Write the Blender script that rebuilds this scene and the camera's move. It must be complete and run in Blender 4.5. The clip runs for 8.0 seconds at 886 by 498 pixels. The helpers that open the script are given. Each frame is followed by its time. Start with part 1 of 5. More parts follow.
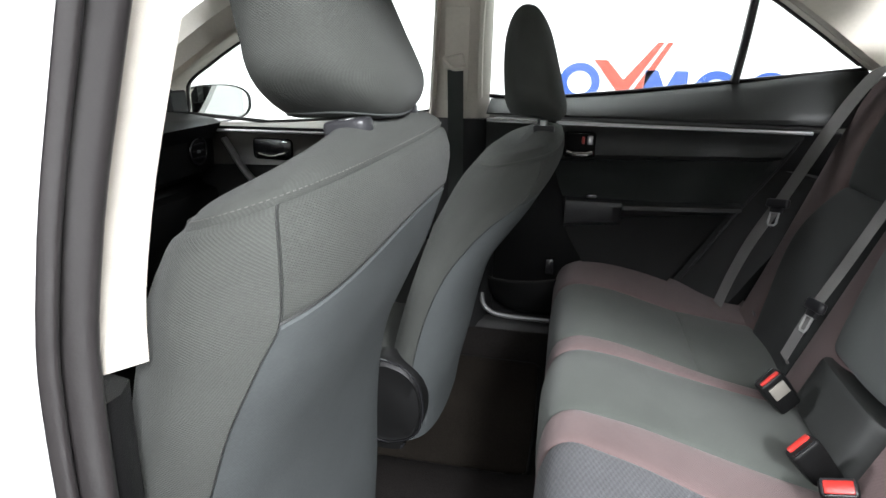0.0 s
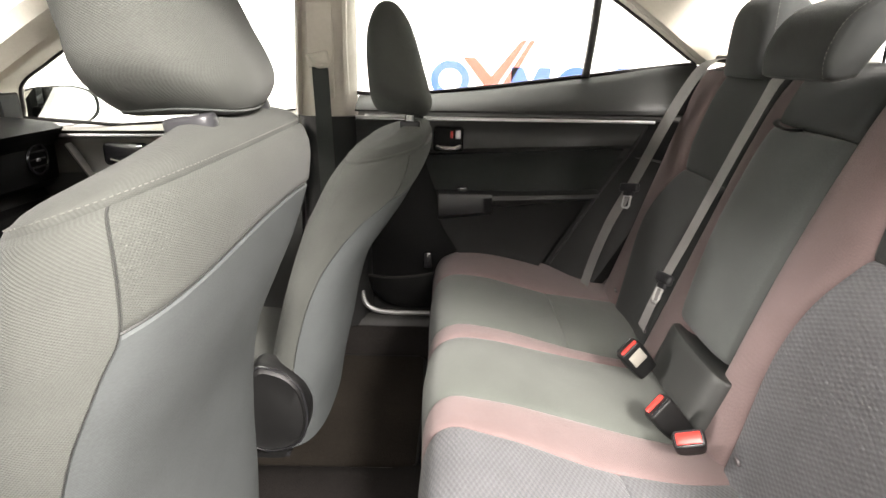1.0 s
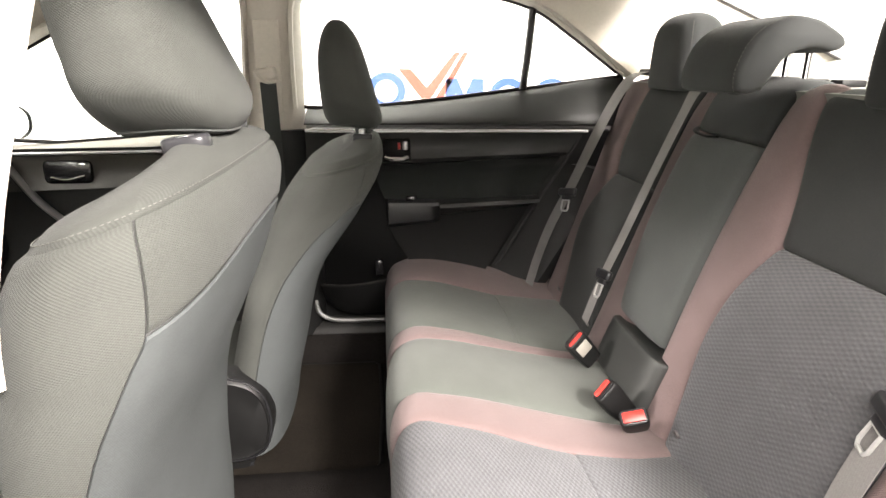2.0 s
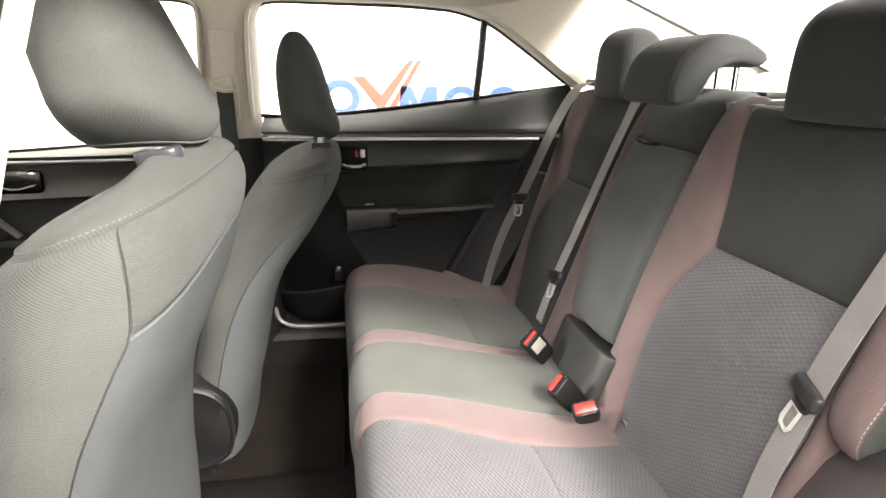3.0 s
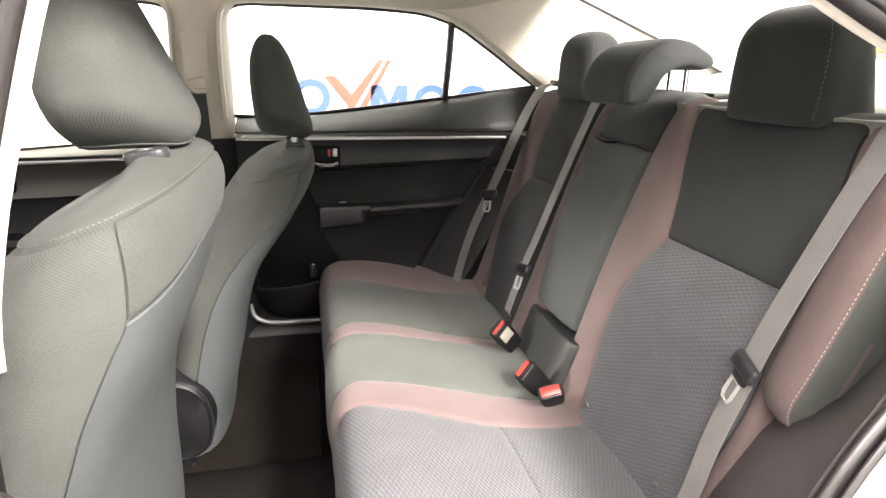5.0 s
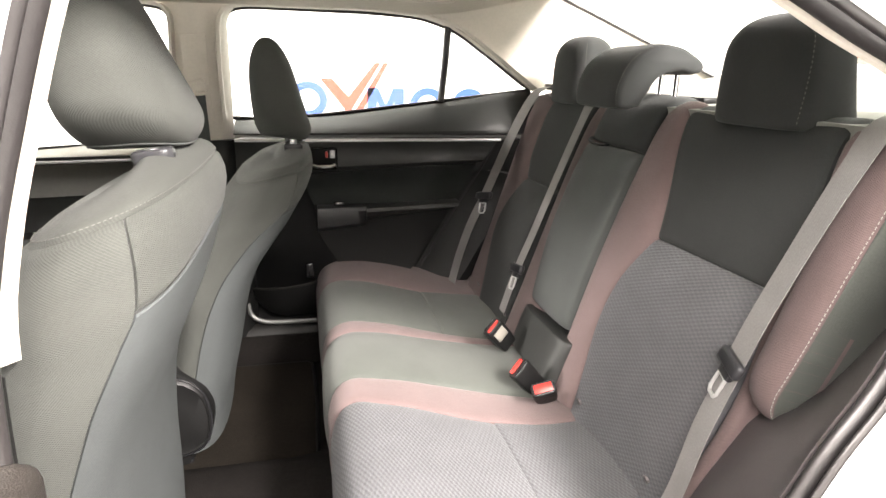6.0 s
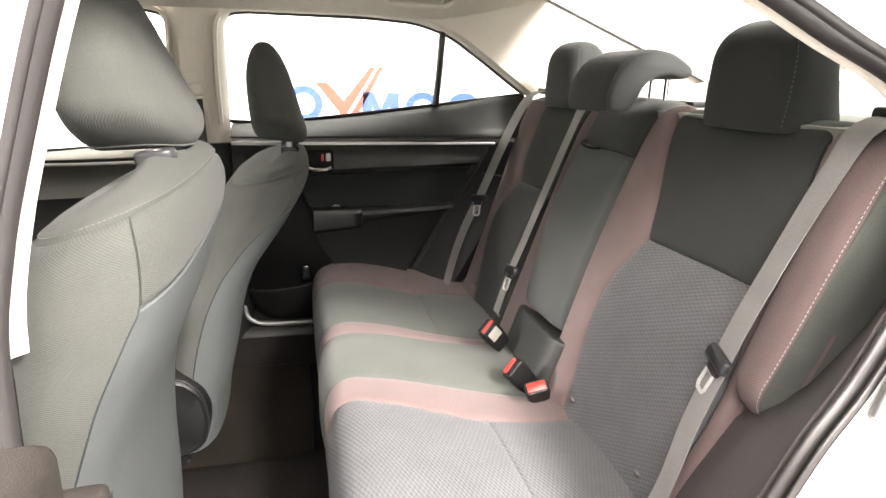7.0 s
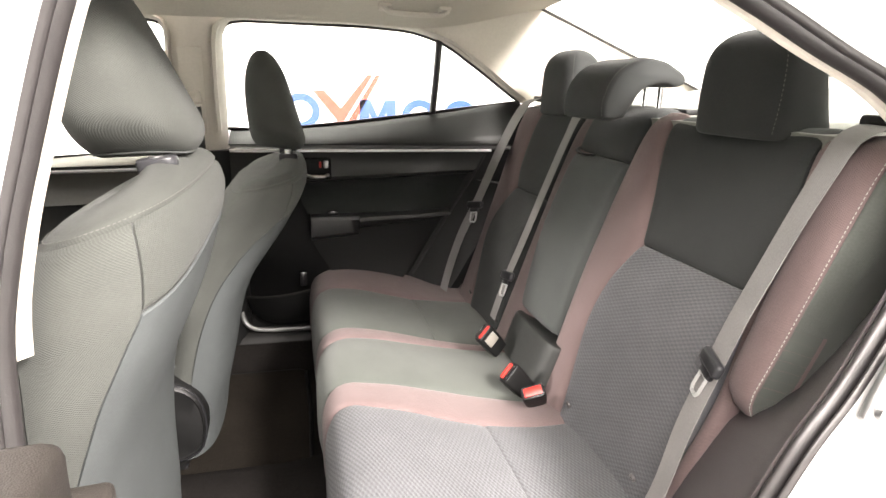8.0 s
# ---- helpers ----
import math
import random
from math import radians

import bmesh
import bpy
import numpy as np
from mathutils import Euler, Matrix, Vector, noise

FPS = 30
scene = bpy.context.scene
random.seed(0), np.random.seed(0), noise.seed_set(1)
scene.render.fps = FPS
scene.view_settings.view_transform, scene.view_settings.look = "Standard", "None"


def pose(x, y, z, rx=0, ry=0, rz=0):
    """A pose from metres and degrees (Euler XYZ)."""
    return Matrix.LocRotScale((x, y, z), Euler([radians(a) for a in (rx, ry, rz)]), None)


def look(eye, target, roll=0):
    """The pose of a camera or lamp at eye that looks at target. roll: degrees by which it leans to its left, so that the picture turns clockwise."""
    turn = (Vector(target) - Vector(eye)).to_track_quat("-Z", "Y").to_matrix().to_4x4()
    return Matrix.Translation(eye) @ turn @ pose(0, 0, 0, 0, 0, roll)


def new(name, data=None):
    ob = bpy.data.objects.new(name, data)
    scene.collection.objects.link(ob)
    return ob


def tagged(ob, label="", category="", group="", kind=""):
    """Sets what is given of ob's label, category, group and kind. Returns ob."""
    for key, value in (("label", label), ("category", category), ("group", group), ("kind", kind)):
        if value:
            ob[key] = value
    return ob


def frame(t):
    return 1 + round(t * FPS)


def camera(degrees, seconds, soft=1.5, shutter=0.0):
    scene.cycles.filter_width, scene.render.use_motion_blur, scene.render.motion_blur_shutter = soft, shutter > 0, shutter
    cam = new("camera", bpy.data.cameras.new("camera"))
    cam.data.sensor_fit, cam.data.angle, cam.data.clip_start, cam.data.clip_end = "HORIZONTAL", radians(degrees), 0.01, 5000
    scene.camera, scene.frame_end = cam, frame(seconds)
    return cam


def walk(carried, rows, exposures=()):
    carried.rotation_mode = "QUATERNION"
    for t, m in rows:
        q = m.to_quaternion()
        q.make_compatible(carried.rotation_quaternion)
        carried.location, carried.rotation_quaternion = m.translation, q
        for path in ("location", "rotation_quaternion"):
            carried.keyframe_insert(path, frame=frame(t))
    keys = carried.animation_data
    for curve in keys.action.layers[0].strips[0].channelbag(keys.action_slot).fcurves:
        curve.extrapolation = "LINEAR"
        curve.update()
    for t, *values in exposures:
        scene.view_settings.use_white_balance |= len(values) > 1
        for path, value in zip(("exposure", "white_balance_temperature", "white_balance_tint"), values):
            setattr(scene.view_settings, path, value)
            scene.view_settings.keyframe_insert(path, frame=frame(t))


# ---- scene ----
cam = camera(73.0, 8.0)
PATH = [
    (0, (0.636, -0.917, 1.135), (0.259, 0.945, 0.51), 1.3),
    (0.5, (0.669, -0.898, 1.127), (0.461, 0.994, 0.512), 1.0),
    (1, (0.66, -0.921, 1.131), (0.657, 0.98, 0.51), 1.1),
    (1.5, (0.637, -0.953, 1.137), (0.755, 0.949, 0.53), 0.9),
    (3, (0.611, -1.021, 1.151), (0.963, 0.864, 0.584), 1.1),
    (3.5, (0.607, -1.037, 1.155), (1.011, 0.837, 0.585), 1.3),
    (4, (0.606, -1.05, 1.156), (1.031, 0.819, 0.586), 1.3),
    (4.5, (0.606, -1.062, 1.158), (1.04, 0.804, 0.584), 1.1),
    (6, (0.599, -1.097, 1.16), (1.054, 0.768, 0.598), 1.4),
    (6.5, (0.598, -1.108, 1.161), (1.061, 0.756, 0.602), 1.5),
    (7, (0.595, -1.116, 1.159), (1.067, 0.749, 0.611), 1.5),
    (7.5, (0.594, -1.121, 1.158), (1.069, 0.747, 0.623), 1.4),
    (8, (0.592, -1.127, 1.16), (1.075, 0.741, 0.635), 1.5),
]
EXPOSURES = [(0, 0.0, 6000, 10), (0.5, 0.74, 6400, 10), (1.0, 1.0, 6800, 13), (1.5, 1.0, 6850, 14), (8, 1.0, 6800, 14)]
walk(cam, [(t, look(eye, target, roll)) for t, eye, target, roll in PATH], EXPOSURES)

# ---- world, lights ----
world = bpy.data.worlds.new("showroom_world")
scene.world = world
world.use_nodes = True
world.node_tree.nodes["Background"].inputs[0].default_value = (0.95, 0.97, 1.0, 1)
world.node_tree.nodes["Background"].inputs[1].default_value = 0.25


def unseen_lamp(x, y, z, sx, sy, power, aim):
    data = bpy.data.lights.new("unseen_area_lamp", "AREA")
    data.shape, data.size, data.size_y, data.energy = "RECTANGLE", sx, sy, power
    data.color = (1.0, 0.975, 0.94)
    ob = new("unseen_area_lamp", data)
    ob.matrix_world = look((x, y, z), aim)


# unseen area lamps added round the car; the key follows the floor shadow
unseen_lamp(1.85, -2.6, 2.5, 0.5, 0.5, 320, (0.6, 0.0, 0.5))
# broad fill, added to lift the seats and far door
unseen_lamp(0.3, -3.1, 2.6, 4.2, 0.8, 250, (0.8, 0.0, 0.7))
unseen_lamp(0.4, 2.2, 2.95, 4.2, 0.8, 80, (0.4, 2.2, 0))
unseen_lamp(3.3, 0.0, 2.95, 1.2, 3.6, 45, (3.3, 0, 0))
# added lamp that lights the seat backs through the windscreen
unseen_lamp(-4.0, 0.25, 2.45, 0.6, 0.4, 250, (1.1, 0.0, 0.85))


# ---- materials ----
def nodes_of(name):
    m = bpy.data.materials.new(name)
    m.use_nodes = True
    nt = m.node_tree
    return m, nt, nt.nodes["Principled BSDF"]


def add(nt, kind, **inputs):
    n = nt.nodes.new(kind)
    for k, v in inputs.items():
        n.inputs[k].default_value = v
    return n


def varied(nt, bsdf, colour, amount, coords, scale):
    """Base colour with a coarse and a fine variation."""
    n1 = add(nt, "ShaderNodeTexNoise", Scale=scale, Detail=3.0)
    n2 = add(nt, "ShaderNodeTexNoise", Scale=scale * 23, Detail=2.0)
    nt.links.new(coords, n1.inputs["Vector"])
    nt.links.new(coords, n2.inputs["Vector"])
    s = nt.nodes.new("ShaderNodeMath")
    s.operation = "ADD"
    nt.links.new(n1.outputs["Fac"], s.inputs[0])
    nt.links.new(n2.outputs["Fac"], s.inputs[1])
    r = nt.nodes.new("ShaderNodeMapRange")
    r.inputs["From Min"].default_value, r.inputs["From Max"].default_value = 0.6, 1.4
    r.inputs["To Min"].default_value, r.inputs["To Max"].default_value = 1 - amount, 1 + amount
    nt.links.new(s.outputs[0], r.inputs["Value"])
    mix = nt.nodes.new("ShaderNodeMix")
    mix.data_type, mix.blend_type = "RGBA", "MULTIPLY"
    mix.inputs[0].default_value = 1.0
    mix.inputs[6].default_value = (*colour, 1)
    nt.links.new(r.outputs[0], mix.inputs[7])
    nt.links.new(mix.outputs[2], bsdf.inputs["Base Color"])
    return mix


def plastic(name, colour, rough=0.5, grain=900.0, bump=0.15, amount=0.12, metal=0.0, gloss=0.5):
    m, nt, b = nodes_of(name)
    c = nt.nodes.new("ShaderNodeTexCoord").outputs["Object"]
    varied(nt, b, colour, amount, c, 6.0)
    b.inputs["Roughness"].default_value, b.inputs["Metallic"].default_value = rough, metal
    b.inputs["Specular IOR Level"].default_value = gloss
    if bump:
        v = add(nt, "ShaderNodeTexVoronoi", Scale=grain)
        nt.links.new(c, v.inputs["Vector"])
        bp = add(nt, "ShaderNodeBump", Strength=bump, Distance=0.001)
        nt.links.new(v.outputs["Distance"], bp.inputs["Height"])
        nt.links.new(bp.outputs[0], b.inputs["Normal"])
    return m


def fabric(name, colour, kind, period, depth=0.5, amount=0.15, sheen=0.25, contrast=0.25):
    """Woven cloth. kind: twill (diagonal ribs), knit (fine dots), dots (raised lozenges in offset rows); period in metres."""
    m, nt, b = nodes_of(name)
    uv = nt.nodes.new("ShaderNodeTexCoord").outputs["UV"]
    mix = varied(nt, b, colour, amount, uv, 14.0)
    b.inputs["Roughness"].default_value = 0.85
    b.inputs["Sheen Weight"].default_value = sheen
    b.inputs["Sheen Roughness"].default_value = 0.5
    b.inputs["Specular IOR Level"].default_value = 0.15
    sep = nt.nodes.new("ShaderNodeSeparateXYZ")
    nt.links.new(uv, sep.inputs[0])

    def wave(fx, fy, offset=0.0):
        a = nt.nodes.new("ShaderNodeMath")
        a.operation = "MULTIPLY"
        a.inputs[1].default_value = fx
        nt.links.new(sep.outputs[0], a.inputs[0])
        d = nt.nodes.new("ShaderNodeMath")
        d.operation = "MULTIPLY_ADD"
        d.inputs[1].default_value = fy
        nt.links.new(sep.outputs[1], d.inputs[0])
        nt.links.new(a.outputs[0], d.inputs[2])
        s = nt.nodes.new("ShaderNodeMath")
        s.operation = "SINE"
        nt.links.new(d.outputs[0], s.inputs[0])
        return s.outputs[0]

    k = 2 * math.pi / period
    if kind == "twill":
        h, h2, gain = wave(k * 0.75, k), wave(k * 0.75, -k), 0.75
    elif kind == "web":
        h, h2, gain = wave(k * 0.5, k), wave(k * 0.5, -k), 0.3
    elif kind == "knit":
        h, h2, gain = wave(k, k * 0.5), wave(k * 0.5, -k), 0.8
    else:
        h, h2, gain = wave(k * 0.5, k), wave(k * 0.5, -k), 1.0
    g = nt.nodes.new("ShaderNodeMath")
    g.operation = "MULTIPLY_ADD"
    g.inputs[1].default_value = gain
    nt.links.new(h2, g.inputs[0])
    nt.links.new(h, g.inputs[2])
    fine = add(nt, "ShaderNodeTexNoise", Scale=1400.0, Detail=1.0)
    nt.links.new(uv, fine.inputs["Vector"])
    g2 = nt.nodes.new("ShaderNodeMath")
    g2.operation = "ADD"
    nt.links.new(g.outputs[0], g2.inputs[0])
    nt.links.new(fine.outputs["Fac"], g2.inputs[1])
    bp = add(nt, "ShaderNodeBump", Strength=depth, Distance=0.0012)
    nt.links.new(g2.outputs[0], bp.inputs["Height"])
    nt.links.new(bp.outputs[0], b.inputs["Normal"])
    # weave colour: darker in the valleys than on the ridges
    r = nt.nodes.new("ShaderNodeMapRange")
    r.inputs["From Min"].default_value, r.inputs["From Max"].default_value = -1.0, 2.0
    r.inputs["To Min"].default_value, r.inputs["To Max"].default_value = 1 - contrast, 1 + contrast * 0.6
    nt.links.new(g2.outputs[0], r.inputs["Value"])
    m2 = nt.nodes.new("ShaderNodeMix")
    m2.data_type, m2.blend_type = "RGBA", "MULTIPLY"
    m2.inputs[0].default_value = 1.0
    nt.links.new(mix.outputs[2], m2.inputs[6])
    nt.links.new(r.outputs[0], m2.inputs[7])
    nt.links.new(m2.outputs[2], b.inputs["Base Color"])
    return m


def glass_material(name, tint):
    m, nt, b = nodes_of(name)
    out = nt.nodes["Material Output"]
    t = nt.nodes.new("ShaderNodeBsdfTransparent")
    t.inputs[0].default_value = (*tint, 1)
    g = add(nt, "ShaderNodeBsdfGlossy", Roughness=0.02)
    lw = add(nt, "ShaderNodeLayerWeight", Blend=0.5)
    pw = nt.nodes.new("ShaderNodeMath")
    pw.operation = "POWER"
    pw.inputs[1].default_value = 5.0
    nt.links.new(lw.outputs["Facing"], pw.inputs[0])
    f = nt.nodes.new("ShaderNodeMath")
    f.operation = "MULTIPLY_ADD"
    f.inputs[1].default_value, f.inputs[2].default_value = 0.25, 0.02
    nt.links.new(pw.outputs[0], f.inputs[0])
    mx = nt.nodes.new("ShaderNodeMixShader")
    nt.links.new(f.outputs[0], mx.inputs[0])
    nt.links.new(t.outputs[0], mx.inputs[1])
    nt.links.new(g.outputs[0], mx.inputs[2])
    nt.links.new(mx.outputs[0], out.inputs[0])
    return m


TWILL = fabric("grey_twill", (0.043, 0.045, 0.041), "twill", 0.0023, 0.28, contrast=0.2, sheen=0.03)
KNIT = fabric("smooth_grey_knit", (0.048, 0.0525, 0.053), "knit", 0.0016, 0.10, contrast=0.03, sheen=0.0)
CLOTH = fabric("charcoal_cloth", (0.043, 0.047, 0.045), "knit", 0.0018, 0.12, contrast=0.04, sheen=0.08)
# charcoal cloth again, darkened: shade under the roof put into the colour
SHADED_CLOTH = fabric("shaded_charcoal_cloth", (0.027, 0.0285, 0.028), "twill", 0.0020, 0.15, contrast=0.08, sheen=0.06)
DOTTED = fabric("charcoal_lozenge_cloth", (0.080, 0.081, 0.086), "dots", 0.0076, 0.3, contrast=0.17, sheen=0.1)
# bolster flank cloth; on the cushion its paler tone stands for light from above
FLANK_AND_LIT = fabric("grey_green_flank_lit_cloth", (0.062, 0.067, 0.060), "knit", 0.0018, 0.12, contrast=0.05, sheen=0.1)
MAUVE = fabric("mauve_brown_cloth", (0.120, 0.086, 0.084), "twill", 0.0024, 0.25, contrast=0.2, sheen=0.1)
VINYL = plastic("dark_grey_vinyl", (0.014, 0.0145, 0.014), 0.5, 700, 0.2, gloss=0.35)
DEEP = plastic("deep_black_plastic", (0.0042, 0.0042, 0.0042), 0.45, 900, 0.2, gloss=0.09)
BLACK = plastic("black_plastic", (0.006, 0.006, 0.006), 0.45, 900, 0.2, gloss=0.25)
TRIM_GREY = plastic("warm_grey_trim_plastic", (0.070, 0.062, 0.063), 0.5, 700, 0.45)
LEATHERETTE = plastic("charcoal_leatherette", (0.018, 0.019, 0.018), 0.48, 700, 0.3, gloss=0.4)
SATIN = plastic("satin_black", (0.010, 0.010, 0.011), 0.22, 900, 0.0)
GUNMETAL = plastic("gunmetal_plastic", (0.26, 0.26, 0.26), 0.35, 900, 0.05, metal=0.3)
RUBBER = plastic("black_rubber_seal", (0.020, 0.018, 0.018), 0.33, 500, 0.05)
BEIGE = plastic("pale_grey_pillar_plastic", (0.50, 0.465, 0.41), 0.65, 800, 0.2, 0.06)
HEADLINER = plastic("pale_grey_headliner_felt", (0.46, 0.43, 0.37), 0.95, 1500, 0.35, 0.06)
SHELF = plastic("grey_parcel_felt", (0.20, 0.20, 0.185), 0.95, 1500, 0.4, 0.08)
STRIP = plastic("bright_trim_strip", (0.80, 0.80, 0.83), 0.30, 900, 0.0, 0.02, 0.75)
CHROME = plastic("chrome", (0.78, 0.78, 0.80), 0.12, 900, 0.0, 0.02, 1.0)
STEEL = plastic("brushed_steel", (0.36, 0.36, 0.36), 0.38, 900, 0.05, 0.05, 1.0)
PAINT = plastic("silver_white_car_paint", (0.28, 0.278, 0.274), 0.25, 2000, 0.02, 0.03)
RED = plastic("red_button_plastic", (0.38, 0.022, 0.016), 0.35, 900, 0.0, 0.03)
TONGUE = plastic("bright_tongue_steel", (0.42, 0.42, 0.41), 0.3, 900, 0.0, 0.03, 0.35)
WHITE_PLASTIC = plastic("white_label_plastic", (0.22, 0.205, 0.18), 0.5, 900, 0.0, 0.03)
WEB = fabric("grey_belt_webbing", (0.205, 0.198, 0.194), "web", 0.0022, 0.2, contrast=0.12, sheen=0.05)
GUIDE = plastic("dark_metallic_guide", (0.022, 0.022, 0.024), 0.30, 900, 0.0, 0.05, 0.0, gloss=0.22)
DOOR_TRIM = plastic("dark_brown_door_trim", (0.019, 0.016, 0.014), 0.55, 900, 0.25, gloss=0.3)
PALE_THREAD = plastic("pale_thread", (0.27, 0.27, 0.245), 0.8, 900, 0.0, 0.1)
SILL_EDGE = plastic("satin_grey_sill_edge", (0.07, 0.07, 0.068), 0.42, 900, 0.05, 0.1)
SILL = plastic("satin_dark_sill", (0.013, 0.0125, 0.012), 0.45, 900, 0.1, 0.1, 0.0, gloss=0.10)
DOOR_CLOTH = fabric("dark_door_cloth", (0.016, 0.018, 0.017), "knit", 0.0018, 0.3, contrast=0.15, sheen=0.05)
THREAD = plastic("light_thread", (0.075, 0.074, 0.068), 0.8, 900, 0.0, 0.1)
CARPET = plastic("dark_carpet", (0.008, 0.007, 0.0065), 0.95, 420, 0.9, 0.4, gloss=0.05)
MAT = plastic("dark_floor_mat", (0.012, 0.010, 0.008), 0.95, 380, 1.0, 0.45, gloss=0.05)
WALL = plastic("white_booth_wall", (0.84, 0.84, 0.83), 0.85, 60, 0.03, 0.02)
EPOXY = plastic("grey_epoxy_floor", (0.42, 0.42, 0.41), 0.35, 200, 0.05, 0.1)
SIGN_RED = plastic("red_sign_paint", (0.34, 0.036, 0.014), 0.5, 900, 0.0, 0.02)
SIGN_BLUE = plastic("blue_sign_paint", (0.015, 0.062, 0.30), 0.5, 900, 0.0, 0.02)
PLATE = plastic("soft_grey_switch_plate", (0.017, 0.017, 0.018), 0.42, 900, 0.1, gloss=0.3)
AMBER = plastic("amber_board", (0.55, 0.24, 0.08), 0.6, 300, 0.1, 0.3)
TAUPE = plastic("taupe_door_pad", (0.17, 0.155, 0.13), 0.5, 900, 0.2, 0.08)
GLASS = glass_material("window_glass", (0.93, 0.96, 0.94))
# brown base colour stands in for the warm reflection on the display
SCREEN = plastic("display_glass", (0.10, 0.065, 0.045), 0.12, 900, 0.0, 0.15)
DOOR_SATIN = plastic("satin_grey_door_panel", (0.045, 0.043, 0.038), 0.42, 900, 0.15, gloss=0.4)
MIRROR = plastic("mirror_glass", (0.9, 0.9, 0.9), 0.02, 900, 0.0, 0.0, 1.0)


# ---- mesh tools ----
def curve(xs, ys):
    """Smooth curve through the given knots (monotone cubic)."""
    xs, ys = np.array(xs, float), np.array(ys, float)
    d = np.diff(ys) / np.diff(xs)
    m = np.zeros(len(xs))
    m[0], m[-1] = d[0], d[-1]
    for i in range(1, len(xs) - 1):
        m[i] = 0 if d[i - 1] * d[i] <= 0 else 2 * d[i - 1] * d[i] / (d[i - 1] + d[i])

    def f(x):
        x = min(max(x, xs[0]), xs[-1])
        i = min(int(np.searchsorted(xs, x, "right")) - 1, len(xs) - 2)
        h = xs[i + 1] - xs[i]
        t = (x - xs[i]) / h
        return float(ys[i] * (1 + 2 * t) * (1 - t) ** 2 + m[i] * h * t * (1 - t) ** 2 + ys[i + 1] * t * t * (3 - 2 * t) + m[i + 1] * h * t * t * (t - 1))

    return f


def path3(points, n):
    """n + 1 points on a smooth path through the given ones."""
    s = [0.0]
    for a, b in zip(points, points[1:]):
        s.append(s[-1] + (Vector(b) - Vector(a)).length)
    fs = [curve(s, [p[k] for p in points]) for k in range(3)]
    return [Vector([f(s[-1] * i / n) for f in fs]) for i in range(n + 1)]


def empty(name):
    return new(name)


def part(name, bm, material, parent=None, label="", smooth=True, crease=38):
    """Links a bmesh as one mesh object, under a thing or a part if one is given."""
    me = bpy.data.meshes.new(name)
    bmesh.ops.recalc_face_normals(bm, faces=bm.faces)
    bm.to_mesh(me)
    bm.free()
    me.materials.append(material)
    if smooth:
        for p in me.polygons:
            p.use_smooth = True
        me.set_sharp_from_angle(angle=radians(crease))
    ob = new(name, me)
    if parent is not None:
        ob.parent = parent
    if label:
        tagged(ob, label)
    return ob


def quad_grid(bm, pts, closed_u=False, closed_v=False, uvs=None):
    """Quads over a grid of points pts[u][v]."""
    vs = [[bm.verts.new(p) for p in row] for row in pts]
    lay = bm.loops.layers.uv.verify()
    nu, nv = len(vs), len(vs[0])
    for i in range(nu if closed_u else nu - 1):
        for j in range(nv if closed_v else nv - 1):
            idx = ((i, j), ((i + 1) % nu, j), ((i + 1) % nu, (j + 1) % nv), (i, (j + 1) % nv))
            f = bm.faces.new([vs[a][b] for a, b in idx])
            if uvs is not None:
                for loop, (a, b) in zip(f.loops, idx):
                    loop[lay].uv = uvs[a][b]
    return vs


def slab(bm, pts, back, uvs=None):
    """A closed sheet: the grid pts and, behind it, the same grid moved by back (a vector, or a function of i, j)."""
    front = quad_grid(bm, pts, uvs=uvs)
    nu, nv = len(pts), len(pts[0])
    move = back if callable(back) else (lambda i, j: Vector(back))
    rear = [[bm.verts.new(Vector(pts[i][j]) + move(i, j)) for j in range(nv)] for i in range(nu)]
    for i in range(nu - 1):
        for j in range(nv - 1):
            bm.faces.new((rear[i][j], rear[i][j + 1], rear[i + 1][j + 1], rear[i + 1][j]))
    rim = [(i, 0) for i in range(nu)] + [(nu - 1, j) for j in range(1, nv)] + [(i, nv - 1) for i in range(nu - 2, -1, -1)] + [(0, j) for j in range(nv - 2, 0, -1)]
    for (a, b), (c, d) in zip(rim, rim[1:] + rim[:1]):
        bm.faces.new((front[a][b], rear[a][b], rear[c][d], front[c][d]))


def grid_uv(pts):
    """Lengths along the grid's two directions as texture coordinates in metres."""
    nu, nv = len(pts), len(pts[0])
    out = [[None] * nv for _ in range(nu)]
    ui = 0.0
    for i in range(nu):
        if i:
            ui += (Vector(pts[i][nv // 2]) - Vector(pts[i - 1][nv // 2])).length
        vj = [0.0]
        for j in range(1, nv):
            vj.append(vj[-1] + (Vector(pts[i][j]) - Vector(pts[i][j - 1])).length)
        mid = vj[nv // 2]
        for j in range(nv):
            out[i][j] = (vj[j] - mid, ui)
    return out


def loft(bm, rings, caps=True, uvs=None):
    vs = quad_grid(bm, rings, closed_v=True, uvs=uvs)
    if caps:
        bm.faces.new(vs[0])
        bm.faces.new(vs[-1][::-1])
    return vs


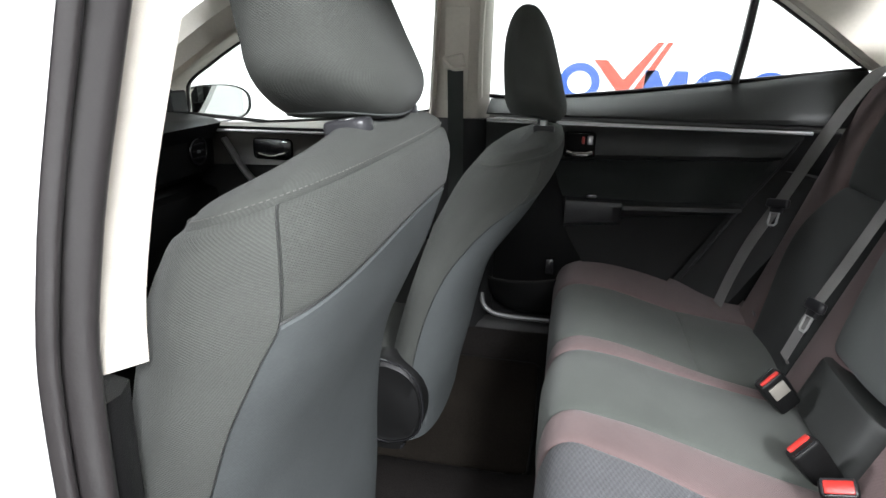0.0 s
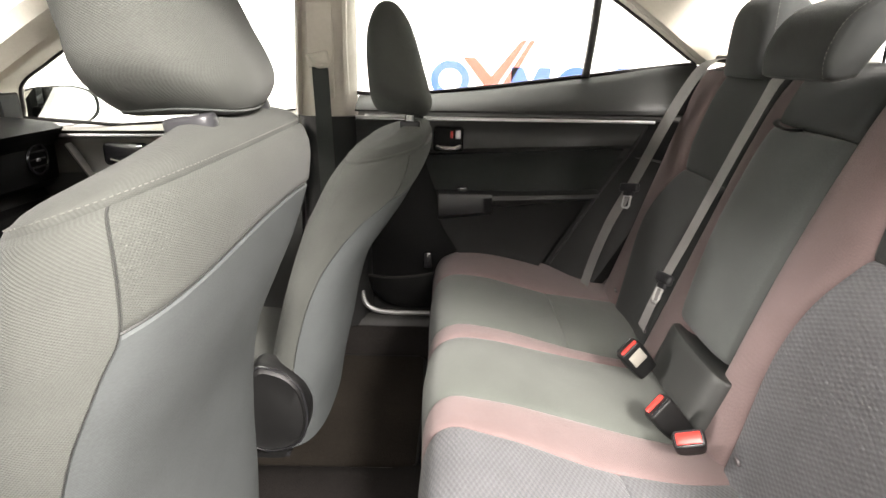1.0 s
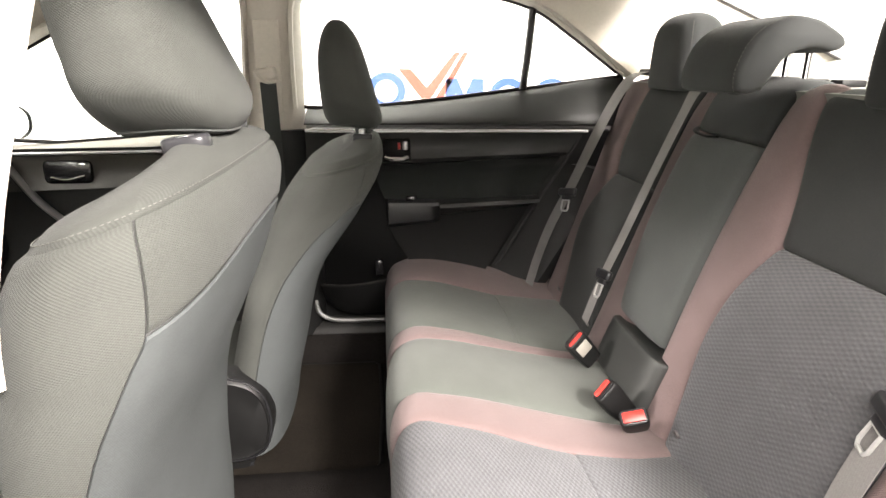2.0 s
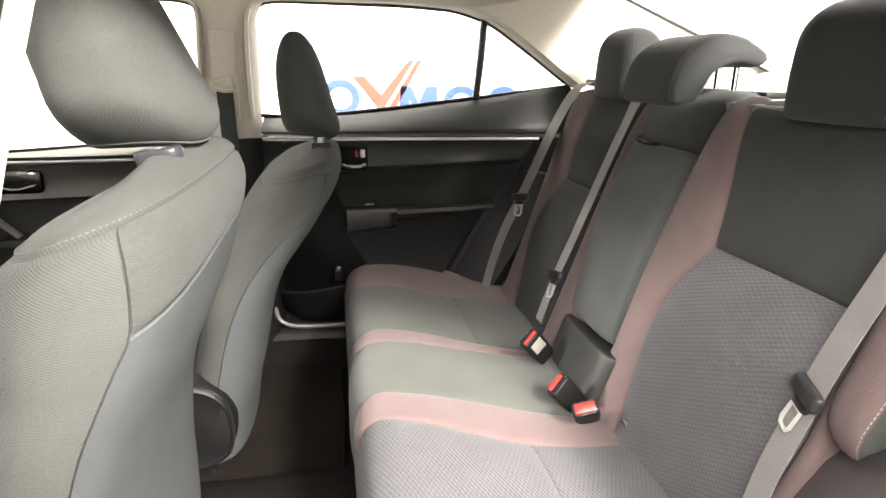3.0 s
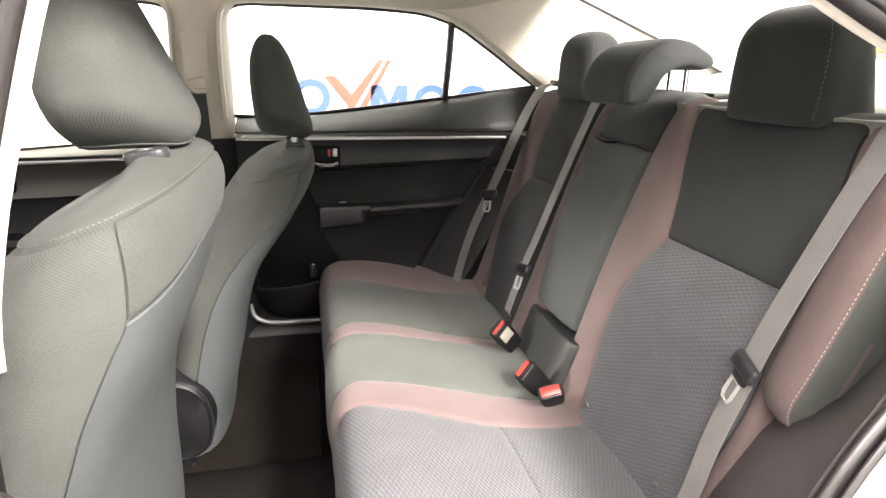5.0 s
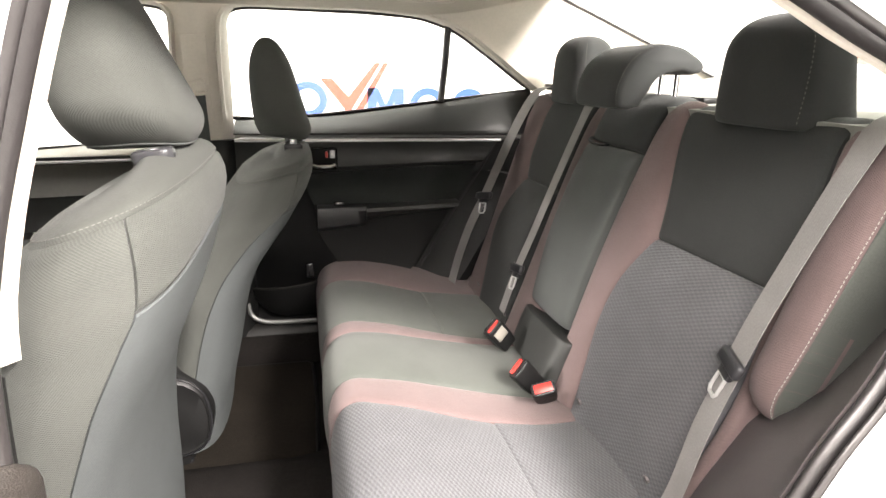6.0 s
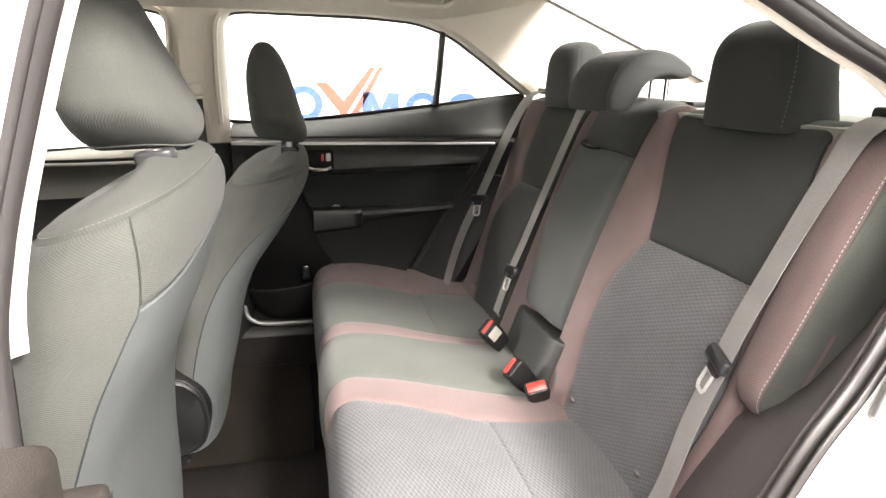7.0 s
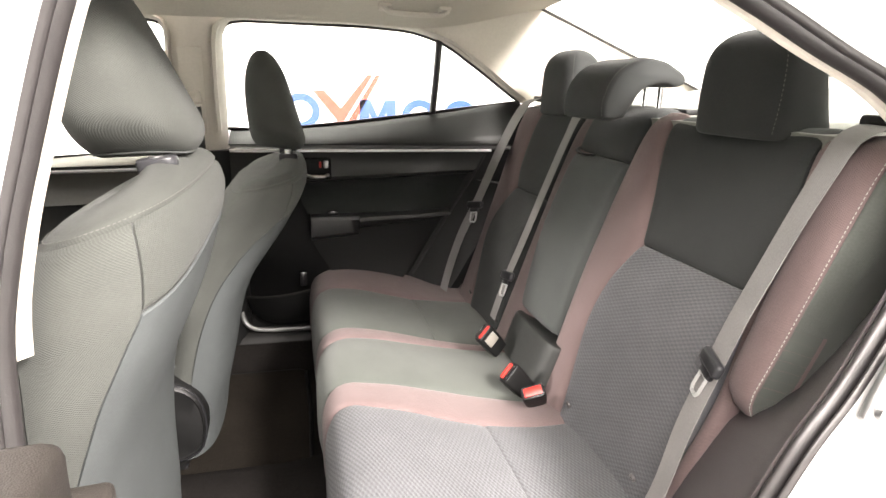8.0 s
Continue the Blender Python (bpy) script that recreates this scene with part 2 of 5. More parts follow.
def tube(bm, pts, radius, sides=8, closed=False, flat=1.0):
    """A round or flattened tube along points."""
    pts = [Vector(p) for p in pts]
    n, rings, side = len(pts), [], None
    for i, p in enumerate(pts):
        a, b = pts[(i - 1) % n if closed else max(i - 1, 0)], pts[(i + 1) % n if closed else min(i + 1, n - 1)]
        d = (b - a).normalized()
        if side is None:
            side = d.cross(Vector((0.31, 0.17, 0.93))).normalized()
        side = (side - d * side.dot(d)).normalized()
        up = d.cross(side)
        rings.append([p + (side * math.cos(k) + up * math.sin(k) * flat) * radius for k in (2 * math.pi * q / sides for q in range(sides))])
    vs = quad_grid(bm, rings, closed_u=closed, closed_v=True)
    if not closed:
        bm.faces.new(vs[0])
        bm.faces.new(vs[-1][::-1])


def ribbon(bm, pts, normals, width, thick):
    """A strap: pts along its middle, normals of its face."""
    rings, uv, s = [], [], 0.0
    for i, p in enumerate(pts):
        p, n = Vector(p), Vector(normals[i]).normalized()
        d = (Vector(pts[min(i + 1, len(pts) - 1)]) - Vector(pts[max(i - 1, 0)])).normalized()
        w = d.cross(n).normalized()
        n = w.cross(d).normalized()
        if i:
            s += (p - Vector(pts[i - 1])).length
        h, t = width / 2, thick / 2
        ring = [(-h, -t), (0, -t), (h, -t), (h, t), (0, t), (-h, t)]
        rings.append([p + w * a + n * b for a, b in ring])
        uv.append([(a, s) for a, b in ring])
    loft(bm, rings, uvs=uv)


def rounded_box(bm, m, sx, sy, sz, r=0.004, seg=2):
    """A box with rounded edges, its middle at the pose m."""
    made = bmesh.ops.create_cube(bm, size=1.0, matrix=m @ Matrix.Diagonal((sx, sy, sz, 1)))
    edges = list({e for v in made["verts"] for e in v.link_edges})
    if r:
        bmesh.ops.bevel(bm, geom=edges, offset=r, segments=seg, affect="EDGES", profile=0.5)


def cylinder(bm, m, radius, height, sides=20, r2=None):
    bmesh.ops.create_cone(bm, cap_ends=True, segments=sides, radius1=radius, radius2=radius if r2 is None else r2, depth=height, matrix=m)


def boxed(name, parent, material, m, sx, sy, sz, r=0.004, label=""):
    bm = bmesh.new()
    rounded_box(bm, m, sx, sy, sz, r)
    return part(name, bm, material, parent, label)


def stitches(bm, pts, length, gap, radius):
    """Single stitches along a path of points."""
    target, acc = 0.0, [0.0]
    pts = [p for k, p in enumerate(pts) if k == 0 or (Vector(p) - Vector(pts[k - 1])).length > 1e-5]
    for a, b in zip(pts, pts[1:]):
        acc.append(acc[-1] + (Vector(b) - Vector(a)).length)
    fs = [curve(acc, [p[k] for p in pts]) for k in range(3)]
    while target + length < acc[-1]:
        a = Vector([f(target) for f in fs])
        b = Vector([f(target + length) for f in fs])
        tube(bm, [a, (a + b) / 2, b], radius, 5)
        target += length + gap


def prism_xz(bm, loop, y0, y1):
    """An outline in x, z pulled from y0 to y1."""
    a = [bm.verts.new((x, y0, z)) for x, z in loop]
    b = [bm.verts.new((x, y1, z)) for x, z in loop]
    bm.faces.new(a)
    bm.faces.new(b[::-1])
    for i in range(len(loop)):
        j = (i + 1) % len(loop)
        bm.faces.new((a[i], b[i], b[j], a[j]))


# ---- the photo booth round the car ----
def booth():
    bm = bmesh.new()
    rounded_box(bm, pose(0.2, 0, -0.05), 11, 9, 0.1, 0)
    tagged(part("ground", bm, EPOXY, None, smooth=False), "pale grey epoxy showroom floor", "floor", kind="structure")
    for name, x, y, sx, sy in (("wall_east", 0.2, 3.5, 11, 0.2), ("wall_west", 0.2, -4.2, 11, 0.2), ("wall_south", 5.2, 0, 0.2, 8.6), ("wall_north", -5.0, 0, 0.2, 8.6)):
        bm = bmesh.new()
        rounded_box(bm, pose(x, y, 1.6), sx, sy, 3.2, 0)
        tagged(part(name, bm, WALL, None, smooth=False), "plain white painted wall of the photo booth", "wall", kind="structure")
    bm = bmesh.new()
    rounded_box(bm, pose(0.2, 0, 3.25), 11, 9, 0.1, 0)
    tagged(part("ceiling", bm, WALL, None, smooth=False), "plain white ceiling over the car", "ceiling", kind="structure")


def wall_sign():
    """The dealer's mark on the far wall: a blue ring, a red tick and blue block shapes."""
    root = tagged(empty("wall_sign"), "blue and red painted sign shapes on the white wall", "sign")
    yw = 3.392

    def ring(cx, cz, r, w):
        bm = bmesh.new()
        rings = []
        for k in range(33):
            a = 2 * math.pi * k / 32
            rings.append([(cx + q * math.cos(a), yy, cz + q * 0.95 * math.sin(a)) for q, yy in ((r, yw + 0.006), (r, yw - 0.006), (r - w, yw - 0.006), (r - w, yw + 0.006))])
        quad_grid(bm, rings, closed_v=True)
        part("ring", bm, SIGN_BLUE, root, smooth=False)

    def bar(name, mat, loop):
        bm = bmesh.new()
        prism_xz(bm, loop, yw - 0.008, yw + 0.006)
        part(name, bm, mat, root, smooth=False)

    ring(0.68, 0.96, 0.135, 0.055)
    bar("tick", SIGN_RED, [(0.765, 1.11), (0.85, 1.11), (0.965, 0.985), (1.16, 1.225), (1.20, 1.225), (0.99, 0.90), (0.97, 0.82), (0.91, 0.82), (0.935, 0.90)])
    bar("tick", SIGN_RED, [(1.02, 0.90), (1.222, 1.225), (1.255, 1.225), (1.05, 0.86), (1.0, 0.82)])
    bar("block", SIGN_BLUE, [(1.10, 0.80), (1.10, 1.05), (1.18, 1.05), (1.235, 0.93), (1.29, 1.05), (1.37, 1.05), (1.37, 0.80), (1.30, 0.80), (1.30, 0.96), (1.26, 0.86), (1.21, 0.86), (1.17, 0.96), (1.17, 0.80)])
    ring(1.55, 0.93, 0.135, 0.055)
    ring(1.87, 0.93, 0.135, 0.055)


def wall_board():
    """A small warm-toned board on the wall behind the car, with a white ledge."""
    root = tagged(empty("wall_board"), "small orange-brown board above a white ledge on the wall", "wall board")
    boxed("board", root, AMBER, pose(5.085, 3.12, 1.46), 0.03, 0.50, 0.20, 0.004)
    for k in range(3):
        boxed("stripe", root, SIGN_RED if k == 1 else WHITE_PLASTIC, pose(5.066, 3.12, 1.40 + 0.055 * k), 0.01, 0.44, 0.014, 0.002)
    boxed("ledge", root, WHITE_PLASTIC, pose(5.05, 3.10, 1.335), 0.10, 0.56, 0.035, 0.004)


# ---- car shell ----
def car_floor():
    bm = bmesh.new()
    rows = []
    for i in range(41):
        x = -1.3 + 3.1 * i / 40
        row = []
        for j in range(41):
            y = -0.70 + 1.40 * j / 40
            z = 0.29 + 0.07 * math.exp(-((y / 0.11) ** 4)) + (0.06 * min(max((x - 0.62) / 0.1, 0), 1))
            row.append((x, y, z))
        rows.append(row)
    slab(bm, rows, (0, 0, -0.05), grid_uv(rows))
    tagged(part("floor", bm, CARPET), "dark grey carpeted car floor with centre tunnel", "car floor", kind="structure")


ZC = curve((-0.6, 0.0, 0.5, 1.0, 1.31), (1.30, 1.375, 1.40, 1.402, 1.398))
ZE = curve((-0.6, 0.2, 0.75, 0.95, 1.31), (1.22, 1.312, 1.318, 1.314, 1.380))
HW = curve((-0.6, 0.0, 0.9, 1.1, 1.31), (0.56, 0.60, 0.605, 0.598, 0.590))


def headliner():
    bm = bmesh.new()
    rows = []
    for i in range(61):
        x = -0.45 + 1.76 * i / 60
        row = []
        for j in range(41):
            f = -1 + 2 * j / 40
            zc = ZC(x)
            row.append((x, f * HW(x), zc - (zc - ZE(x)) * abs(f) ** 3.0))
        rows.append(row)
    slab(bm, rows, (0, 0, 0.035), grid_uv(rows))
    tagged(part("ceiling", bm, HEADLINER), "pale grey felt headliner of the car", "headliner", kind="structure")
    bm = bmesh.new()
    tube(bm, [(1.31, -0.59 + 1.18 * k / 20, ZC(1.31) + 0.010 - 0.018 * abs((k - 10) / 10) ** 3) for k in range(21)], 0.012, 8)
    tagged(part("trim", bm, HEADLINER), "rolled rear edge of the pale headliner", "headliner edge", kind="structure")


def rear_pillar_trim(s, y0=0.0):
    """The pale pillar trim between side window and rear window; s: +1 or -1 for the side."""
    lower = path3([(0.93, 0.612, 1.318), (1.03, 0.618, 1.286), (1.14, 0.628, 1.222), (1.235, 0.638, 1.157), (1.30, 0.645, 1.118), (1.45, 0.648, 1.108), (1.65, 0.648, 1.105), (1.86, 0.648, 1.105)], 30)
    upper = path3([(0.93, 0.600, 1.322), (1.06, 0.597, 1.338), (1.17, 0.594, 1.358), (1.305, 0.590, 1.382), (1.42, 0.590, 1.338), (1.565, 0.592, 1.282), (1.72, 0.596, 1.222), (1.86, 0.60, 1.168)], 30)
    rows = []
    for a, b in zip(lower, upper):
        row = []
        for k in range(11):
            f = k / 10
            p = a.lerp(b, f)
            p.y += 0.008 * math.sin(math.pi * f)
            row.append((p.x, s * p.y, p.z))
        rows.append(row)
    bm = bmesh.new()
    slab(bm, rows, (0, s * 0.02, 0.012), grid_uv(rows))
    tagged(part("trim", bm, BEIGE), "pale grey moulded rear pillar trim", "pillar trim", kind="structure")


def rear_window():
    rows = []
    for i in range(13):
        f = i / 12
        x, z = 1.31 + 0.58 * f, 1.386 - 0.224 * f
        rows.append([(x + 0.02 * (1 - (2 * j / 12 - 1) ** 2), -0.62 + 1.24 * j / 12, z + 0.012) for j in range(13)])
    bm = bmesh.new()
    slab(bm, rows, (0.002, 0, 0.004))
    ob = tagged(part("window_1", bm, GLASS), "sloping clear rear window glass", "rear window", kind="structure")
    ob.visible_shadow = False
    for s in (1, -1):
        bm = bmesh.new()
        tube(bm, [(1.306 + 0.57 * k / 12, s * 0.589, 1.383 - 0.220 * k / 12) for k in range(13)], 0.004, 6)
        part("window_frame", bm, RUBBER, ob)
    # parcel shelf
    rows = []
    for i in range(17):
        x = 1.30 + 0.62 * i / 16
        rows.append([(x, -0.66 + 1.32 * j / 20, 1.108 + 0.010 * math.sin(math.pi / 2 * min((x - 1.30) / 0.20, 1)) + 0.060 * min(max((x - 1.50) / 0.40, 0), 1) ** 1.5 - 0.006 * (j in (0, 20))) for j in range(21)])
    bm = bmesh.new()
    slab(bm, rows, (0, 0, -0.03), grid_uv(rows))
    shelf = tagged(part("parcel_shelf", bm, SHELF), "grey felt parcel shelf behind the rear seat", "parcel shelf", kind="structure")
    for x, y in ((1.377, 0.034), (1.40, -0.022)):
        bm = bmesh.new()
        rounded_box(bm, pose(x, y, 1.121), 0.045, 0.030, 0.012, 0.003)
        part("anchor_cover", bm, BLACK, shelf, "black plastic child-seat anchor cover")


def window_loop(kind):
    if kind == "rear":
        top = [(0.418, 1.03), (0.416, 1.15), (0.418, 1.25), (0.425, 1.29), (0.445, 1.311), (0.50, 1.318), (0.75, 1.318), (0.92, 1.312), (1.03, 1.286), (1.14, 1.222), (1.235, 1.157), (1.292, 1.118)]
        low = [(1.016, 1.082), (0.80, 1.054), (0.64, 1.036), (0.50, 1.026)]
    else:
        top = [(-0.455, 0.948), (-0.452, 1.020), (-0.37, 1.090), (-0.20, 1.19), (-0.05, 1.262), (0.10, 1.300), (0.22, 1.312), (0.27, 1.305), (0.290, 1.275), (0.287, 1.20), (0.278, 0.985)]
        low = [(0.1, 0.958), (-0.2, 0.935)]
    top = [(p.x, p.z) for p in path3([(x, 0, z) for x, z in top], 60)]
    return top + low, len(top)


def side_window(kind, s):
    loop, n_top = window_loop(kind)
    n = len(loop)
    cx, cz = sum(p[0] for p in loop) / n, sum(p[1] for p in loop) / n
    bm = bmesh.new()
    prism_xz(bm, [(x + 0.006 * (x > cx) - 0.006 * (x < cx), z) for x, z in loop], s * 0.690, s * 0.694)
    ob = tagged(part("window_2" if kind == "rear" else "window_3", bm, GLASS, smooth=False), "clear side window glass in a thin black seal", "car window", kind="structure")
    ob.visible_shadow = False
    bm = bmesh.new()
    tube(bm, [(x, s * 0.684, z) for x, z in loop], 0.006, 6, closed=True)
    part("window_frame", bm, RUBBER, ob)
    # reveal between glass and cabin trim
    bm = bmesh.new()
    rings = []
    for k, (x, z) in enumerate(loop[:n_top]):
        dx, dz = x - cx, z - cz
        d = math.hypot(dx, dz)
        ux, uz = dx / d, dz / d
        rings.append([(x + ux * o, s * yy, z + uz * o) for o, yy in ((0.003, 0.615), (0.002, 0.70), (0.03, 0.70), (0.012, 0.607))])
    loft(bm, rings)
    part("window_reveal", bm, BEIGE, ob)
    if kind == "rear":
        bm = bmesh.new()
        tube(bm, path3([(1.030, s * 0.674, 1.29), (1.024, s * 0.676, 1.19), (1.014, s * 0.678, 1.08)], 8), 0.0105, 8)
        part("window_divider", bm, RUBBER, ob)


def rear_door(s):
    root = tagged(empty("rear_door"), "closed rear car door with black trim, cloth insert and armrest", "car door")
    sill = curve((0.41, 0.64, 1.016, 1.29, 1.45), (1.022, 1.034, 1.080, 1.119, 1.125))
    # upper pad: rolls from the window line inward to the shoulder
    rows = []
    prof = ((0.0, 0.682), (0.05, 0.668), (0.2, 0.652), (0.45, 0.628), (0.7, 0.606), (0.86, 0.597), (0.95, 0.599), (1.0, 0.612))
    for f, y in prof:
        rows.append([(0.432 + 0.862 * j / 40, s * (y + 0.004 * (j / 40) ** 2 * (1 - f)), sill(0.432 + 0.862 * j / 40) * (1 - f) + 0.989 * f) for j in range(41)])
    bm = bmesh.new()
    slab(bm, rows, (0, s * 0.03, 0), grid_uv(rows))
    part("upper_pad", bm, VINYL, root)
    bm = bmesh.new()
    pts = [(0.434 + 0.745 * k / 20, s * 0.598, 0.977) for k in range(21)]
    tube(bm, pts, 0.0042, 8)
    part("trim_strip", bm, STRIP, root, "slim bright chrome strip")
    rear = curve((0.30, 0.50, 0.62, 0.79, 0.90, 0.977), (0.78, 0.88, 0.955, 1.055, 1.125, 1.167))
    fore = curve((0.40, 0.609, 0.706, 0.785, 0.823, 0.90), (0.800, 0.700, 0.648, 0.636, 0.622, 0.600))
    crease = lambda x: 0.885 + 0.046 * (x - 0.60)

    def sheet(name, mat, x0, x1, z0, z1, yf, label="", nu=14, nx=30):
        """A trim sheet between the heights z0(x) and z1(x), from x0(z) to x1(z)."""
        rows = []
        for i in range(nu + 1):
            f, row = i / nu, []
            for j in range(nx + 1):
                zm = z0(0.85) * (1 - f) + z1(0.85) * f
                x = x0(zm) + (x1(zm) - x0(zm)) * j / nx
                row.append((x, s * yf(x, f), z0(x) * (1 - f) + z1(x) * f))
            rows.append(row)
        bm = bmesh.new()
        slab(bm, rows, (0, s * 0.03, 0), grid_uv(rows))
        return part(name, bm, mat, root, label)

    sheet("shoulder_panel", VINYL, lambda z: 0.432, lambda z: rear(z) + 0.004, lambda x: 0.971, crease, lambda x, f: 0.604 + 0.010 * math.sin(math.pi * f) + 0.012 * max(0, f - 0.86) / 0.14)
    sheet("insert", DOOR_CLOTH, lambda z: fore(z), lambda z: rear(z) - 0.006, lambda x: crease(x) - 0.003, lambda x: 0.792, lambda x, f: 0.616 + 0.016 * math.sin(math.pi * f ** 0.8), "dark cloth insert")
    sheet("lower_panel", BLACK, lambda z: fore(z), lambda z: rear(z) - 0.004, lambda x: 0.790, lambda x: 0.43, lambda x, f: 0.626 + 0.020 * math.sin(math.pi * f), nu=24)
    sheet("front_panel", DEEP, lambda z: 0.432, lambda z: fore(z) + 0.03, lambda x: 0.890, lambda x: 0.42, lambda x, f: 0.668 + 0.006 * math.sin(9 * f), nu=20)
    bm = bmesh.new()
    tube(bm, [(rear(z) + 0.006, s * 0.612, z) for z in (0.966 - 0.37 * k / 20 for k in range(21))], 0.003, 6)
    part("edge_seal", bm, BLACK, root)
    # armrest with the switch plate
    def arm(name, mat, x0, x1, ya, label, deep=0.0):
        rings = []
        for k in range(19):
            f = k / 18
            x = x0 + (x1 - x0) * f
            taper = 1 - 0.55 * max(0, (f - 0.75) / 0.25) ** 2
            zt = 0.784 + 0.012 * f if not deep else 0.786
            zb = 0.748 + 0.030 * f if not deep else 0.714 + 0.014 * f
            rings.append([(x, s * y, z) for y, z in ((0.645, zt + 0.006), (ya + 0.012, zt + 0.003), (ya + 0.004, zt - 0.001), (ya + 0.004 * (1 - taper), zt - 0.010), (ya + 0.010 + 0.03 * (1 - taper), zb + 0.010), (ya + 0.028 + 0.02 * (1 - taper), zb), (0.645, zb - 0.01))])
        bm = bmesh.new()
        loft(bm, rings)
        return part(name, bm, mat, root, label)
    arm("switch_plate", PLATE, 0.644, 0.786, 0.594, "grey switch plate", 0.014)
    arm("armrest", VINYL, 0.782, 1.055, 0.578, "")
    boxed("window_switch", root, SATIN, pose(0.706, s * 0.612, 0.795, 0, -3, 0), 0.030, 0.014, 0.012, 0.003)
    # inner handle in its recess
    boxed("handle_bezel", root, DEEP, pose(0.666, s * 0.613, 0.925, 0, 0, 0), 0.070, 0.010, 0.058, 0.005)
    bm = bmesh.new()
    tube(bm, [(0.666 + 0.036 * a, s * 0.606, 0.925 + 0.029 * b) for a, b in ((-1, -0.9), (-0.9, -1), (0.9, -1), (1, -0.9), (1, 0.9), (0.9, 1), (-0.9, 1), (-1, 0.9))], 0.0022, 6, closed=True)
    part("bezel_rim", bm, SATIN, root)
    bm = bmesh.new()
    tube(bm, path3([(0.638, s * 0.602, 0.906), (0.652, s * 0.596, 0.903), (0.680, s * 0.596, 0.903), (0.696, s * 0.600, 0.908)], 8), 0.0085, 8, flat=0.7)
    part("door_handle", bm, CHROME, root, "chrome door handle")
    boxed("lock_button", root, STEEL, pose(0.690, s * 0.606, 0.937), 0.014, 0.008, 0.022, 0.003)
    boxed("lock_mark", root, RED, pose(0.674, s * 0.606, 0.936), 0.007, 0.006, 0.018, 0.002)
    # pocket at the foot of the door
    rows = []
    for i in range(13):
        f = i / 12
        row = []
        for j in range(21):
            g = j / 20
            x = 0.446 + 0.25 * g
            bulge = math.sin(math.pi * min(max(g, 0.03), 0.97)) ** 0.5
            low = 0.088 * math.sqrt(max(0.0, 1 - max(0.0, 1 - g / 0.45) ** 2)) + 0.02 * g
            row.append((x, s * (0.662 - 0.066 * bulge * (1 - 0.45 * f ** 3)), 0.538 + 0.030 * g - low * f))
        rows.append(row)
    bm = bmesh.new()
    slab(bm, rows, (0, s * 0.006, 0), grid_uv(rows))
    pocket = part("door_pocket", bm, DEEP, root)
    bm = bmesh.new()
    tube(bm, [Vector(p) + Vector((0, s * 0.003, 0.001)) for p in rows[0]], 0.0045, 6)
    part("pocket_lip", bm, SILL, pocket)
    boxed("pocket_clip", root, SATIN, pose(0.616, s * 0.634, 0.592), 0.024, 0.022, 0.046, 0.006)
    boxed("door_shell", root, BLACK, pose(0.86, s * 0.735, 0.69), 0.86, 0.05, 0.56, 0.01)


